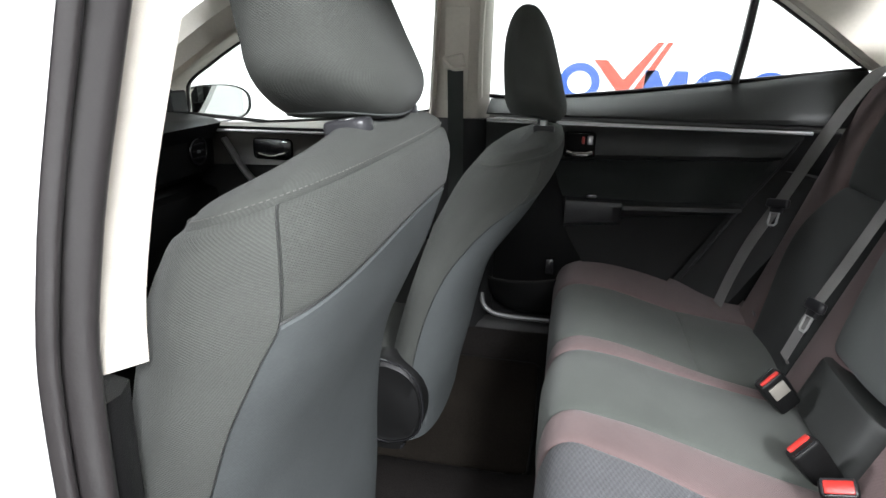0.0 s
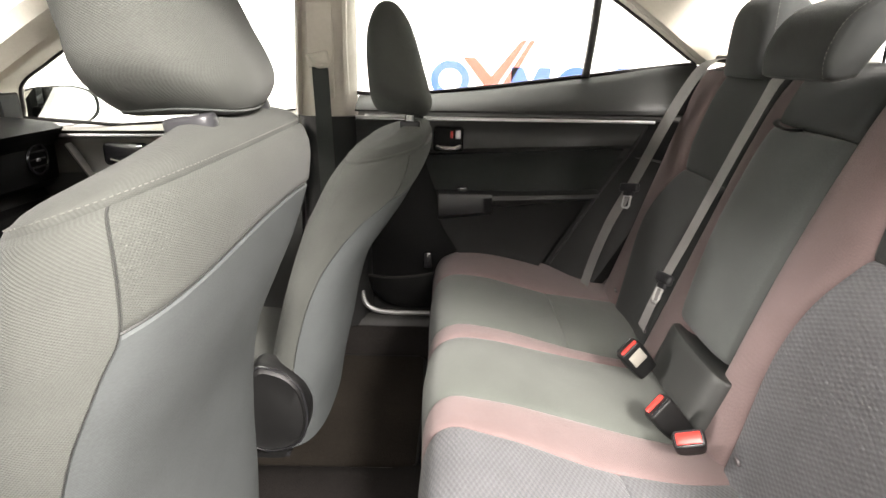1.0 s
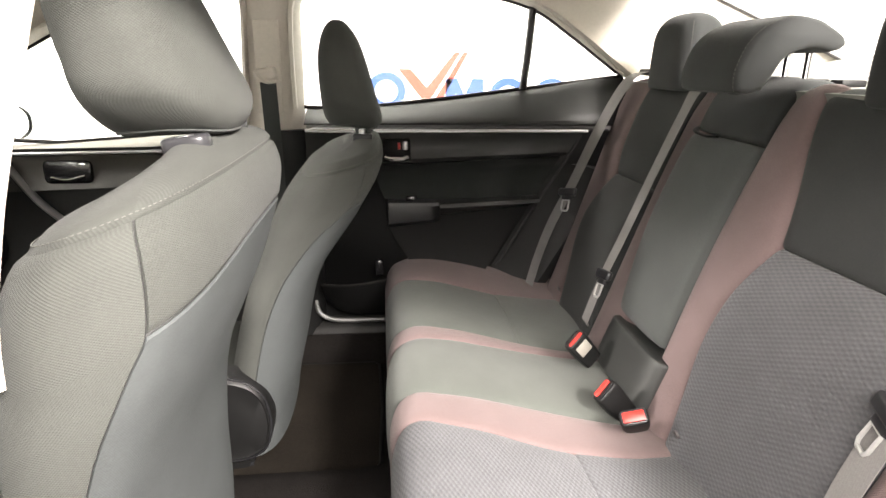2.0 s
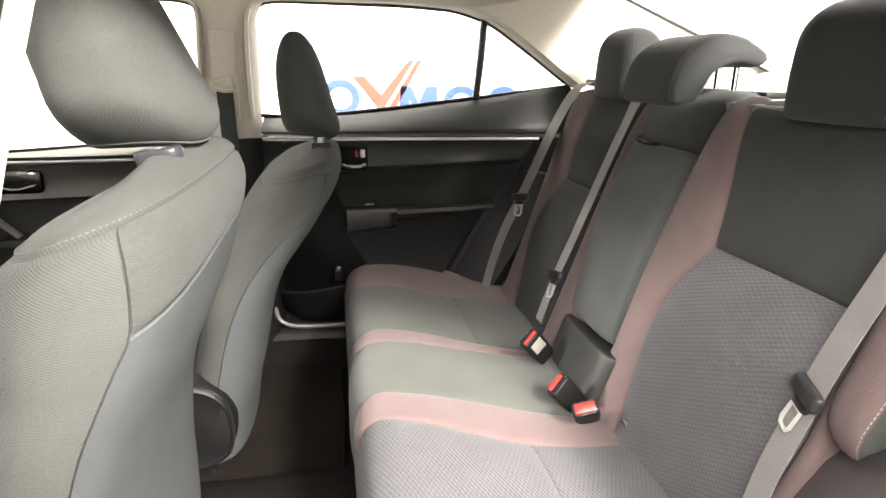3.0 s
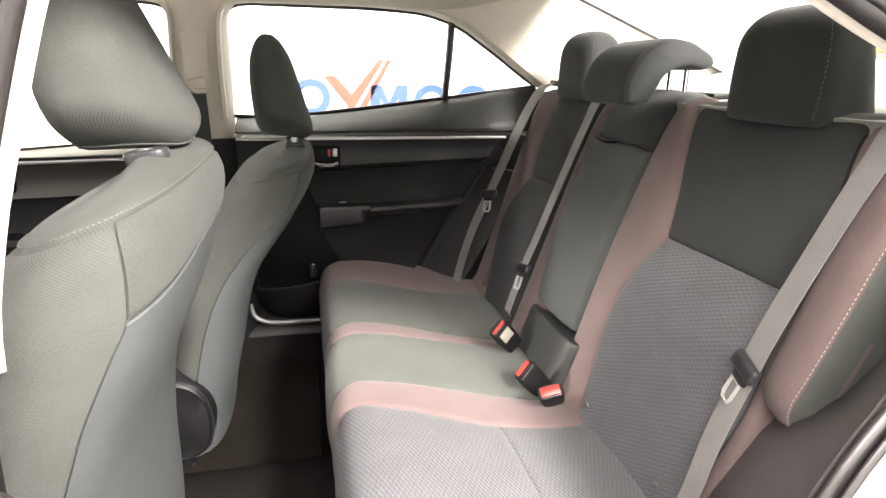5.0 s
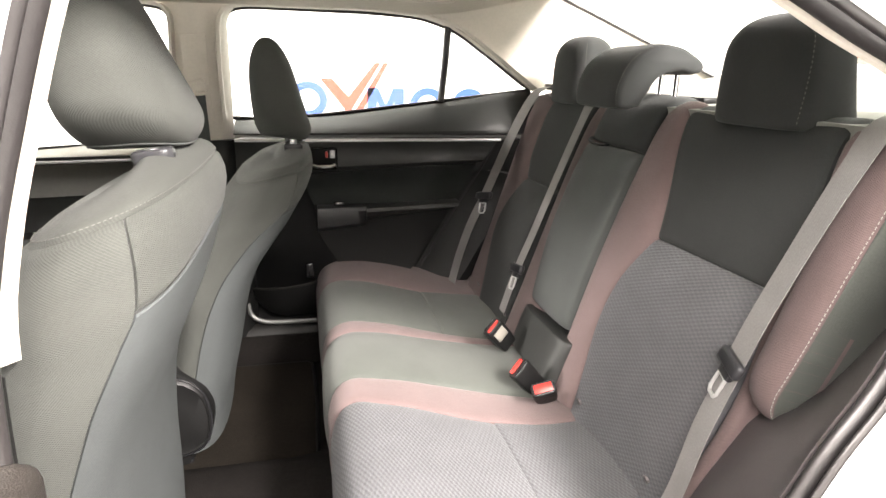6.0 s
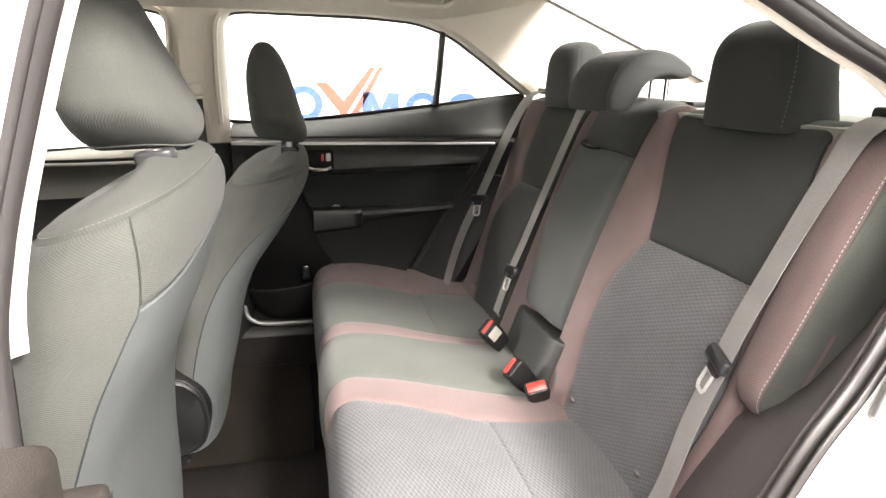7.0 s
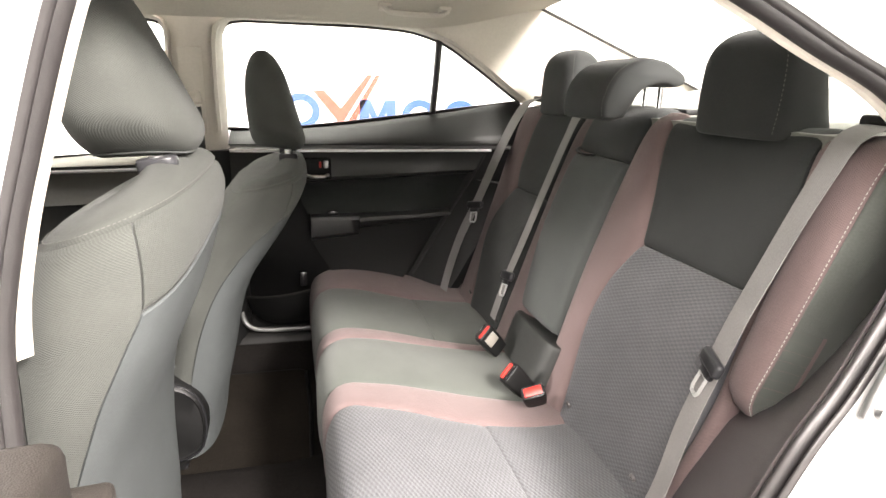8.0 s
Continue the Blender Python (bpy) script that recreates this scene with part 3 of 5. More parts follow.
def front_door(s):
    root = tagged(empty("front_door"), "closed front car door with black trim and chrome strip", "car door")
    top = curve((-0.6, -0.3, 0.0, 0.30), (0.918, 0.928, 0.950, 0.988))
    strip = curve((-0.6, -0.3, 0.0, 0.30), (0.912, 0.917, 0.922, 0.930))
    rows = []
    for f, y in ((0.0, 0.682), (0.1, 0.660), (0.4, 0.628), (0.75, 0.606), (0.95, 0.600), (1.0, 0.615)):
        rows.append([(x, s * y, top(x) * (1 - f) + (strip(x) + 0.012) * f) for x in (-0.60 + 0.88 * j / 30 for j in range(31))])
    bm = bmesh.new()
    slab(bm, rows, (0, s * 0.03, 0), grid_uv(rows))
    part("upper_pad", bm, TAUPE, root, "taupe upper door pad")
    bm = bmesh.new()
    tube(bm, [(x, s * 0.600, strip(x)) for x in (-0.36 + 0.64 * j / 20 for j in range(21))], 0.0042, 8)
    part("trim_strip", bm, STRIP, root, "slim bright chrome strip")
    rows = []
    for k in range(25):
        f = k / 24
        rows.append([(x, s * (0.612 + 0.02 * math.sin(5 * f) ** 2), (strip(x) + 0.010) * (1 - f) + 0.42 * f) for x in (-0.60 + 0.88 * j / 20 for j in range(21))])
    bm = bmesh.new()
    slab(bm, rows, (0, s * 0.03, 0), grid_uv(rows))
    part("lower_panel", bm, VINYL, root)
    rows = []
    for k in range(13):
        f = k / 12
        rows.append([(x, s * (0.600 + 0.010 * math.sin(math.pi * f)), (strip(x) - 0.006) * (1 - f) + (0.826 + 0.04 * (x + 0.2)) * f) for x in (-0.42 + 0.70 * j / 20 for j in range(21))])
    bm = bmesh.new()
    slab(bm, rows, (0, s * 0.02, 0), grid_uv(rows))
    part("shoulder_panel", bm, DOOR_SATIN, root, "satin grey shoulder panel")
    # handle bowl with silver surround
    bm = bmesh.new()
    tube(bm, path3([(-0.30, s * 0.604, 0.895), (-0.24, s * 0.603, 0.80), (-0.17, s * 0.603, 0.73)], 10), 0.022, 8, flat=0.35)
    part("grip_surround", bm, GUNMETAL, root, "silver painted grip surround")
    boxed("handle_bezel", root, SATIN, pose(-0.155, s * 0.604, 0.872), 0.115, 0.016, 0.058, 0.012)
    bm = bmesh.new()
    tube(bm, path3([(-0.195, s * 0.600, 0.858), (-0.16, s * 0.594, 0.852), (-0.115, s * 0.600, 0.862)], 8), 0.006, 8, flat=0.6)
    part("door_handle", bm, CHROME, root, "chrome door handle")
    boxed("lock_button", root, CHROME, pose(-0.118, s * 0.602, 0.884), 0.02, 0.01, 0.022, 0.003)
    rings = []
    for k in range(15):
        f = k / 14
        x = -0.20 + 0.42 * f
        rings.append([(x, s * y, z) for y, z in ((0.63, 0.735), (0.565, 0.732), (0.556, 0.718), (0.565, 0.695), (0.63, 0.68))])
    bm = bmesh.new()
    loft(bm, rings)
    part("armrest", bm, VINYL, root)


def outer_panels():
    """Painted body sides, tail and bulkhead that close the car."""
    for s, x0 in ((1, -0.75), (-1, 1.24)):
        bm = bmesh.new()
        prism_xz(bm, [(x0, 0.22), (1.95, 0.30), (1.95, 1.11), (1.32, 1.10), (1.0, 1.055), (0.42, 0.985), (0.0, 0.925), (-0.75, 0.84)] if s > 0 else [(1.27, 0.60), (1.95, 0.40), (1.95, 1.11), (1.27, 1.10)], s * 0.765, s * 0.785)
        tagged(part("car_side_panel", bm, PAINT, None, smooth=False), "silver-white painted car body side", "body panel", kind="structure")
    for s in (1, -1):
        bm = bmesh.new()
        rounded_box(bm, pose(-0.82, s * 0.63, 0.60), 0.46, 0.03, 0.66, 0.006)
        tagged(part("kick_panel", bm, BLACK, None), "black kick panel at the side of the footwell", "kick panel", kind="structure")
    for name, x, z0, z1 in (("tail_panel", 1.93, 0.30, 1.095), ("bulkhead", -1.0, 0.25, 0.94)):
        bm = bmesh.new()
        rounded_box(bm, pose(x, 0, (z0 + z1) / 2), 0.03, 1.5, z1 - z0, 0.005)
        tagged(part(name, bm, BLACK, None), "dark inner panel closing the car", "body panel", kind="structure")


def centre_pillar_far():
    """The far pillar between the doors, pale above and black below, with its belt."""
    bm = bmesh.new()
    rows = []
    for i in range(21):
        z = 0.975 + 0.36 * i / 20
        w0, w1 = 0.278 + 0.035 * (z - 0.975), 0.423 - 0.004 * math.sin(4 * z)
        if z > 1.27:
            w0 -= ((z - 1.27) / 0.065) ** 2 * 0.05
            w1 += ((z - 1.27) / 0.065) ** 2 * 0.05
        row = []
        for j in range(13):
            g = j / 12
            row.append((w0 + (w1 - w0) * g, 0.668 - 0.062 * math.sin(math.pi * g) ** 0.45, z))
        rows.append(row)
    slab(bm, rows, (0, 0.03, 0), grid_uv(rows))
    pillar = tagged(part("pillar_upper_trim", bm, BEIGE), "pale grey moulded centre pillar trim", "pillar trim", kind="structure")
    boxed("belt_height_adjuster", pillar, BEIGE, pose(0.352, 0.603, 1.13), 0.062, 0.008, 0.22, 0.003)
    bm = bmesh.new()
    rows = []
    for i in range(15):
        z = 0.40 + 0.576 * i / 14
        rows.append([(0.285 + 0.175 * j / 10, 0.665 - 0.055 * math.sin(math.pi * j / 10) ** 0.5 - 0.01, z) for j in range(11)])
    slab(bm, rows, (0, 0.03, 0), grid_uv(rows))
    tagged(part("pillar_lower_trim", bm, BLACK), "black lower centre pillar trim", "pillar trim", kind="structure")
    belt = tagged(empty("front_seat_belt"), "dark grey front seat belt hanging down the pillar", "seat belt")
    pts = path3([(0.352, 0.588, 1.095), (0.357, 0.586, 0.95), (0.362, 0.588, 0.70), (0.366, 0.590, 0.48)], 16)
    bm = bmesh.new()
    ribbon(bm, pts, [(0.15, -1, 0)] * 17, 0.039, 0.0016)
    part("webbing", bm, CLOTH, belt)
    bm = bmesh.new()
    rounded_box(bm, pose(0.347, 0.592, 1.112, 0, -14, 0), 0.056, 0.018, 0.034, 0.008, 3)
    tube(bm, path3([(0.322, 0.582, 1.122), (0.335, 0.578, 1.104), (0.352, 0.577, 1.096), (0.374, 0.582, 1.098)], 10), 0.005, 8)
    part("belt_guide", bm, BEIGE, belt, "pale grey belt guide")


def sills():
    for s in (1, -1):
        rings = []
        for k in range(31):
            x = -0.5 + 1.42 * k / 30
            rings.append([(x, s * y, z) for y, z in ((0.612, 0.400), (0.618, 0.416), (0.630, 0.426), (0.65, 0.430), (0.70, 0.428), (0.72, 0.415), (0.74, 0.39))])
        bm = bmesh.new()
        loft(bm, rings)
        tagged(part("trim", bm, SILL), "satin grey door sill scuff plate", "sill plate", kind="structure")
        bm = bmesh.new()
        tube(bm, path3([(0.436, s * 0.626, 0.500), (0.442, s * 0.620, 0.472), (0.458, s * 0.616, 0.454), (0.490, s * 0.614, 0.443), (0.54, s * 0.614, 0.440), (0.70, s * 0.614, 0.440), (0.86, s * 0.616, 0.446)], 40), 0.007, 8)
        tagged(part("trim", bm, SILL_EDGE), "satin grey edge of the door sill", "sill edge", kind="structure")
        bm = bmesh.new()
        rounded_box(bm, pose(0.2, s * 0.675, 0.335), 1.5, 0.115, 0.128, 0.012)
        tagged(part("sill_side", bm, CARPET), "dark carpeted inner side of the door sill", "sill", kind="structure")


def dashboard():
    root = tagged(empty("dashboard"), "black moulded dashboard with a round air vent", "dashboard")
    prof = path3([(-1.0, 0, 0.95), (-0.70, 0, 0.962), (-0.42, 0, 0.958), (-0.33, 0, 0.950), (-0.305, 0, 0.940), (-0.303, 0, 0.926), (-0.325, 0, 0.912), (-0.335, 0, 0.895), (-0.336, 0, 0.82), (-0.342, 0, 0.80), (-0.385, 0, 0.782), (-0.375, 0, 0.765), (-0.335, 0, 0.75), (-0.33, 0, 0.68), (-0.39, 0, 0.58), (-0.52, 0, 0.48), (-1.0, 0, 0.45)], 64)
    rings = []
    for k in range(25):
        y = -0.60 + 1.20 * k / 24
        rings.append([(p.x, y, p.z) for p in prof])
    bm = bmesh.new()
    loft(bm, rings)
    part("body", bm, DEEP, root)
    bm = bmesh.new()
    tube(bm, [(-0.332, 0.524 + 0.036 * math.cos(a), 0.868 + 0.036 * math.sin(a)) for a in (2 * math.pi * k / 28 for k in range(28))], 0.0045, 8, closed=True)
    part("vent_ring", bm, SATIN, root, "satin black air vent ring")
    bm = bmesh.new()
    cylinder(bm, pose(-0.336, 0.524, 0.868, 0, 90, 0), 0.034, 0.006, 28)
    part("vent_bowl", bm, DEEP, root)
    for k in range(3):
        boxed("vent_slat", root, BLACK, pose(-0.332, 0.524, 0.850 + 0.018 * k), 0.008, 0.052, 0.004, 0.001)
    boxed("vent_tab", root, STEEL, pose(-0.327, 0.518, 0.868), 0.006, 0.012, 0.008, 0.002)
    screen = boxed("screen_surround", root, SATIN, pose(-0.325, 0.055, 0.852, 0, -6, 0), 0.03, 0.33, 0.115, 0.010)
    boxed("screen", screen, SCREEN, pose(-0.309, 0.045, 0.853, 0, -6, 0), 0.004, 0.27, 0.085, 0.003, "glossy display glass, brown for a warm reflection")


def front_pillar(s):
    pts = path3([(-0.62, 0.615, 0.97), (-0.42, 0.605, 1.105), (-0.20, 0.595, 1.235), (0.0, 0.585, 1.318), (0.12, 0.58, 1.345)], 16)
    rings = []
    for p in pts:
        rings.append([(p.x + a, s * (p.y + b), p.z + c) for a, b, c in ((0.02, 0.085, -0.028), (0.012, 0.01, -0.014), (-0.015, -0.02, 0.012), (-0.045, -0.01, 0.05), (-0.05, 0.06, 0.06))])
    bm = bmesh.new()
    loft(bm, rings)
    tagged(part("trim", bm, BEIGE), "pale grey front pillar trim", "pillar trim", kind="structure")


def windscreen():
    rows = []
    for i in range(11):
        f = i / 10
        rows.append([(-0.95 + 0.90 * f - 0.05 * (1 - (2 * j / 12 - 1) ** 2), -0.66 + 1.32 * j / 12, 0.935 + 0.445 * f) for j in range(13)])
    bm = bmesh.new()
    slab(bm, rows, (-0.002, 0, 0.005))
    ob = tagged(part("window_4", bm, GLASS), "clear sloping windscreen glass", "windscreen", kind="structure")
    ob.visible_shadow = False


def door_mirror():
    root = tagged(empty("door_mirror"), "exterior door mirror in a black housing", "door mirror")
    m = Matrix.Translation((-0.474, 0.860, 0.963)) @ Matrix.Rotation(radians(-32), 4, "Z")
    oval = lambda x, r, q: m @ Vector((x, 0.122 * r * math.copysign(abs(math.cos(q)) ** 0.75, math.cos(q)), 0.060 * r * math.copysign(abs(math.sin(q)) ** 0.8, math.sin(q))))
    turns = [2 * math.pi * q / 40 for q in range(40)]
    bm = bmesh.new()
    shell = [(-0.10 + 0.10 * f, math.sqrt(max(0.0, 1 - (1 - f) ** 2)) * 0.88 + 0.12) for f in (0, 0.06, 0.15, 0.3, 0.5, 0.75, 1.0)] + [(0.004, 0.985), (0.004, 0.945), (-0.006, 0.93)]
    loft(bm, [[oval(x, r, q) for q in turns] for x, r in shell])
    part("housing", bm, SATIN, root)
    bm = bmesh.new()
    loft(bm, [[oval(x, 0.925, q) for q in turns] for x in (-0.005, -0.002)])
    part("mirror_glass", bm, MIRROR, root, "mirror glass")
    bm = bmesh.new()
    prism_xz(bm, [(-0.64, 0.925), (-0.446, 0.925), (-0.450, 1.010), (-0.462, 1.026), (-0.476, 1.018)], 0.600, 0.668)
    part("sail_panel", bm, DEEP, root, smooth=False)
    boxed("mount", root, SATIN, pose(-0.545, 0.745, 0.958), 0.05, 0.13, 0.04, 0.01)


def grab_handle(s):
    root = tagged(empty("grab_handle"), "pale grey folded ceiling grab handle", "grab handle")
    pts = path3([(0.835, s * 0.49, 1.352), (0.85, s * 0.478, 1.338), (0.92, s * 0.475, 1.334), (0.985, s * 0.478, 1.336), (1.005, s * 0.49, 1.348)], 20)
    bm = bmesh.new()
    tube(bm, pts, 0.011, 8, flat=0.6)
    part("grip", bm, BEIGE, root)
    for x in (0.842, 0.998):
        boxed("mount", root, BEIGE, pose(x, s * 0.492, 1.352, -25 * s, 0, 0), 0.032, 0.026, 0.016, 0.004)


# ---- the near door opening ----
def opening_loop():
    return [(0.375, 0.50), (0.378, 0.60), (0.382, 0.75), (0.386, 0.90), (0.390, 0.97), (0.404, 1.04), (0.428, 1.12), (0.460, 1.213), (0.482, 1.262), (0.516, 1.300), (0.566, 1.322), (0.70, 1.327), (0.84, 1.305), (1.005, 1.241), (1.085, 1.204), (1.18, 1.160), (1.222, 1.118), (1.228, 1.06), (1.200, 1.00), (1.171, 0.948), (1.128, 0.870), (1.092, 0.820), (1.052, 0.748), (0.99, 0.64), (0.93, 0.54), (0.86, 0.465), (0.76, 0.43), (0.60, 0.428), (0.45, 0.44)]


# how far out the edge of the opening lies: the body side leans in towards the roof
LEAN_IN = curve((0.40, 0.95, 1.00, 1.05, 1.15, 1.25, 1.36), (0.690, 0.678, 0.665, 0.645, 0.620, 0.605, 0.595))


def lean(x, z):
    """The same beside the centre pillar, which stands nearly upright."""
    w = min(max((x - 0.46) / 0.12, 0.0), 1.0)
    return LEAN_IN(z) * w + 0.658 * (1 - w)


def door_opening():
    root = tagged(empty("door_frame"), "silver-white painted door opening with black rubber seal", "door frame", kind="structure")
    loop = opening_loop()
    s = [(x, 0.0, z) for x, z in loop]
    dense = path3(s + [s[0]], 150)[:-1]
    n = len(dense)
    normals = []
    for i in range(n):
        d = (dense[(i + 1) % n] - dense[i - 1]).normalized()
        normals.append(Vector((-d.z, 0, d.x)))

    # the flange narrows behind the seat, below the waist
    depth = lambda p: 0.85 if p.x < 0.6 else (1.0 - 0.42 * min(max((1.12 - p.z) / 0.15, 0), 1) if p.x > 0.9 else 0.9)

    def band(name, mat, prof, label=""):
        rings = []
        for p, nn in zip(dense, normals):
            k = depth(p)
            rings.append([(p.x + nn.x * a, -lean(p.x, p.z) + y * k, p.z + nn.z * a) for a, y in prof])
        bm = bmesh.new()
        quad_grid(bm, rings, closed_u=True, closed_v=True)
        return part(name, bm, mat, root, label, crease=60)

    # a round bead, a groove and a narrow bead
    bead = [(0.003 - 0.009 * math.sin(math.pi * k / 8), -0.001 - 0.030 * k / 8) for k in range(9)]
    bead += [(0.006, -0.0325)] + [(0.003 - 0.006 * math.sin(math.pi * k / 6), -0.034 - 0.016 * k / 6) for k in range(7)]
    band("door_seal", RUBBER, bead + [(0.02, -0.050), (0.02, -0.001)], "black rubber door seal")
    band("jamb", PAINT, [(0.002, -0.051), (0.010, -0.058), (0.020, -0.066), (0.028, -0.070), (0.060, -0.074), (0.068, -0.080), (0.076, -0.110), (0.088, -0.122), (0.16, -0.130), (0.16, -0.105), (0.09, -0.065), (0.03, -0.045)], "silver-white painted jamb")
    # pale trim edge inside the seal along roof and rear pillar
    rings = []
    for p, nn in zip(dense, normals):
        if p.z > 1.115 and p.x > 0.52:
            rings.append([(p.x + nn.x * a, -lean(p.x, p.z) + y, p.z + nn.z * a) for a, y in ((0.0, 0.0), (-0.003, 0.0015), (-0.005, 0.006), (-0.003, 0.011), (0.02, 0.02), (0.02, 0.0))])
    bm = bmesh.new()
    loft(bm, rings)
    part("trim_edge", bm, BEIGE, root, "pale grey trim edge")
    # latch striker on the jamb
    bm = bmesh.new()
    rounded_box(bm, pose(1.153, -0.720, 0.884, 0, 20, 0), 0.034, 0.010, 0.075, 0.004, 3)
    part("striker_plate", bm, STEEL, root, "steel latch striker plate")
    for z in (0.862, 0.906):
        bm = bmesh.new()
        cylinder(bm, pose(1.153 + (z - 0.884) * 0.36, -0.727, z, 90, 0, 0), 0.009, 0.008, 18)
        part("bolt", bm, STEEL, root)
    # pillar trim inside the seal
    zs = [0.944 + 0.381 * i / 16 for i in range(17)]
    edge = curve([z for x, z in loop[3:11]], [x for x, z in loop[3:11]])
    rows = []
    for z in zs:
        x = edge(min(z, 1.30)) - 0.002
        rows.append([(x + 0.001 * g, -lean(x, z) + 0.036 * g, z + 0.010 * (1 - g)) for g in (0, 0.2, 0.5, 0.8, 1.0)] + [(x - 0.016, 0.044 - lean(x, z), z), (x - 0.12, 0.045 - lean(x, z), z)])
    bm = bmesh.new()
    slab(bm, rows, (-0.012, -0.004, 0), grid_uv(rows))
    tagged(part("pillar_upper_trim", bm, BEIGE), "pale grey moulded centre pillar trim", "pillar trim", kind="structure")
    rows = []
    for i in range(15):
        z = 0.42 + 0.514 * i / 14
        x = curve([q[1] for q in loop[:6]], [q[0] for q in loop[:6]])(max(z, 0.5)) - 0.004
        y = -lean(x, z)
        rows.append([(x, y, z), (x + 0.001, y + 0.012, z), (x - 0.006, y + 0.028, z), (x - 0.05, y + 0.038, z), (x - 0.13, y + 0.035, z)])
    bm = bmesh.new()
    slab(bm, rows, (-0.012, -0.004, 0), grid_uv(rows))
    tagged(part("pillar_lower_trim", bm, BLACK), "black lower centre pillar trim", "pillar trim", kind="structure")


def open_door():
    """The near rear door, swung open on its hinges; only its front end comes into view."""
    root = tagged(empty("open_rear_door"), "open rear car door with warm grey inner trim", "car door")
    turn = Matrix.Translation((0.455, -0.795, 0)) @ Matrix.Rotation(radians(-84), 4, "Z")
    def sheet(name, mat, y0, y1, z0, z1, x0, x1, r, label=""):
        bm = bmesh.new()
        rounded_box(bm, turn @ pose((x0 + x1) / 2, (y0 + y1) / 2, (z0 + z1) / 2), x1 - x0, y1 - y0, z1 - z0, r, 3)
        part(name, bm, mat, root, label)
    # along the door: x from the hinge end; y: inner face positive
    sheet("upper_pad", DOOR_TRIM, -0.045, 0.012, 0.895, 0.971, 0.0, 0.86, 0.012, "warm grey upper trim")
    sheet("inner_panel", DOOR_TRIM, -0.05, 0.0, 0.42, 0.893, 0.02, 0.80, 0.012)
    sheet("shell", PAINT, -0.095, -0.052, 0.36, 0.95, -0.01, 0.88, 0.015, "silver-white painted door shell")
    sheet("edge_cap", DOOR_TRIM, -0.048, 0.026, 0.70, 0.918, -0.030, -0.004, 0.006)


WHEEL = curve((0.45, 0.70, 0.745, 0.80, 0.90, 1.20), (0.495, 0.500, 0.510, 0.565, 0.580, 0.625))


def wheelhouse_trim(s):
    """Plastic trim beside the seat back, over the wheel arch."""
    lo = opening_loop()[16 if s < 0 else 20:26]
    rows = []
    outer = path3([(x, 0.0, z) for x, z in lo], 24)
    for p in outer:
        row = []
        for g in (0, 0.15, 0.4, 0.7, 1.0):
            x = p.x - 0.004 + 0.135 * g - 0.02 * math.sin(math.pi * g)
            inner = WHEEL(p.z) if s < 0 else 0.612
            row.append((x, s * (LEAN_IN(p.z) - (LEAN_IN(p.z) - inner) * g ** 1.6), p.z + 0.012 * math.sin(math.pi * g) - 0.01 * g))
        rows.append(row)
    bm = bmesh.new()
    slab(bm, rows, (0.03, s * 0.004, 0.0), grid_uv(rows))
    # far trim takes black in place of grey, shade put into its colour
    tagged(part("trim", bm, TRIM_GREY if s < 0 else BLACK), "dark grey plastic wheel-arch trim beside the seat, shaded darker on the far side", "wheel-arch trim", kind="structure")


# ---- seats ----
MIRROR_Y = 0.03   # middle of the rear bench


def profile(points, n=80, flip=1):
    """A side profile (x, z) as a function of 0..1 that gives the point and the outward normal."""
    pts = path3([(x, 0, z) for x, z in points], n)

    def f(s):
        q = min(max(s, 0), 1) * n
        i = min(int(q), n - 1)
        p = pts[i].lerp(pts[i + 1], q - i)
        a, b = pts[max(i - 1, 0)], pts[min(i + 2, n)]
        d = (b - a).normalized()
        return p, Vector((-d.z, 0, d.x)) * flip

    return f


EDGE = (0.0, 0.012, 0.03, 0.06, 0.11, 0.18, 0.27, 0.38, 0.5, 0.62, 0.73, 0.82, 0.89, 0.94, 0.97, 0.988, 1.0)


def puffed(name, mat, prof, s0, s1, ya, yb, parent, base=0.0, puff=0.012, thick=0.05, dip=0.007, ns=30, tuck=(True, True), label="", side=1, sink=-0.008):
    """A padded panel on a profile, between the lines ya(s) and yb(s), with its edges drawn in at the seams."""
    rows = []
    ss = [s0 + (s1 - s0) * e for e in (EDGE if ns <= 17 else [0, 0.006, 0.015, 0.03] + [0.03 + 0.94 * k / (ns - 6) for k in range(1, ns - 6)] + [0.97, 0.985, 0.994, 1.0])]
    for k, sv in enumerate(ss):
        p, nrm = prof(sv)
        e = (sv - s0) / (s1 - s0)
        row = []
        for f in EDGE:
            y = ya(sv) + (yb(sv) - ya(sv)) * f
            w = abs(yb(sv) - ya(sv))
            d = min(f, 1 - f) * w
            de = min(e if tuck[0] else 1, (1 - e) if tuck[1] else 1) * 0.5
            lift = base(sv, f) if callable(base) else base
            lift += sink + puff * (1 - (2 * f - 1) ** 4) - dip * math.exp(-d / 0.006) - dip * math.exp(-de / 0.007)
            q = p + nrm * lift
            row.append((q.x, side * (y - MIRROR_Y) + MIRROR_Y, q.z))
        rows.append(row)
    bm = bmesh.new()
    slab(bm, rows, lambda i, j: -prof(ss[i])[1] * thick, grid_uv(rows))
    return part(name, bm, mat, parent, label), rows


BACK = profile([(1.060, 0.47), (1.083, 0.52), (1.107, 0.586), (1.160, 0.738), (1.212, 0.888), (1.252, 1.005), (1.275, 1.065), (1.297, 1.100), (1.335, 1.116), (1.40, 1.112)])
BACK_S = [(k / 400, BACK(k / 400)[0].z) for k in range(352)]


def s_of(z):
    return min(BACK_S, key=lambda q: abs(q[1] - z))[0]


def by_z(zs, ys):
    f = curve([s_of(z) for z in zs], ys)
    return f


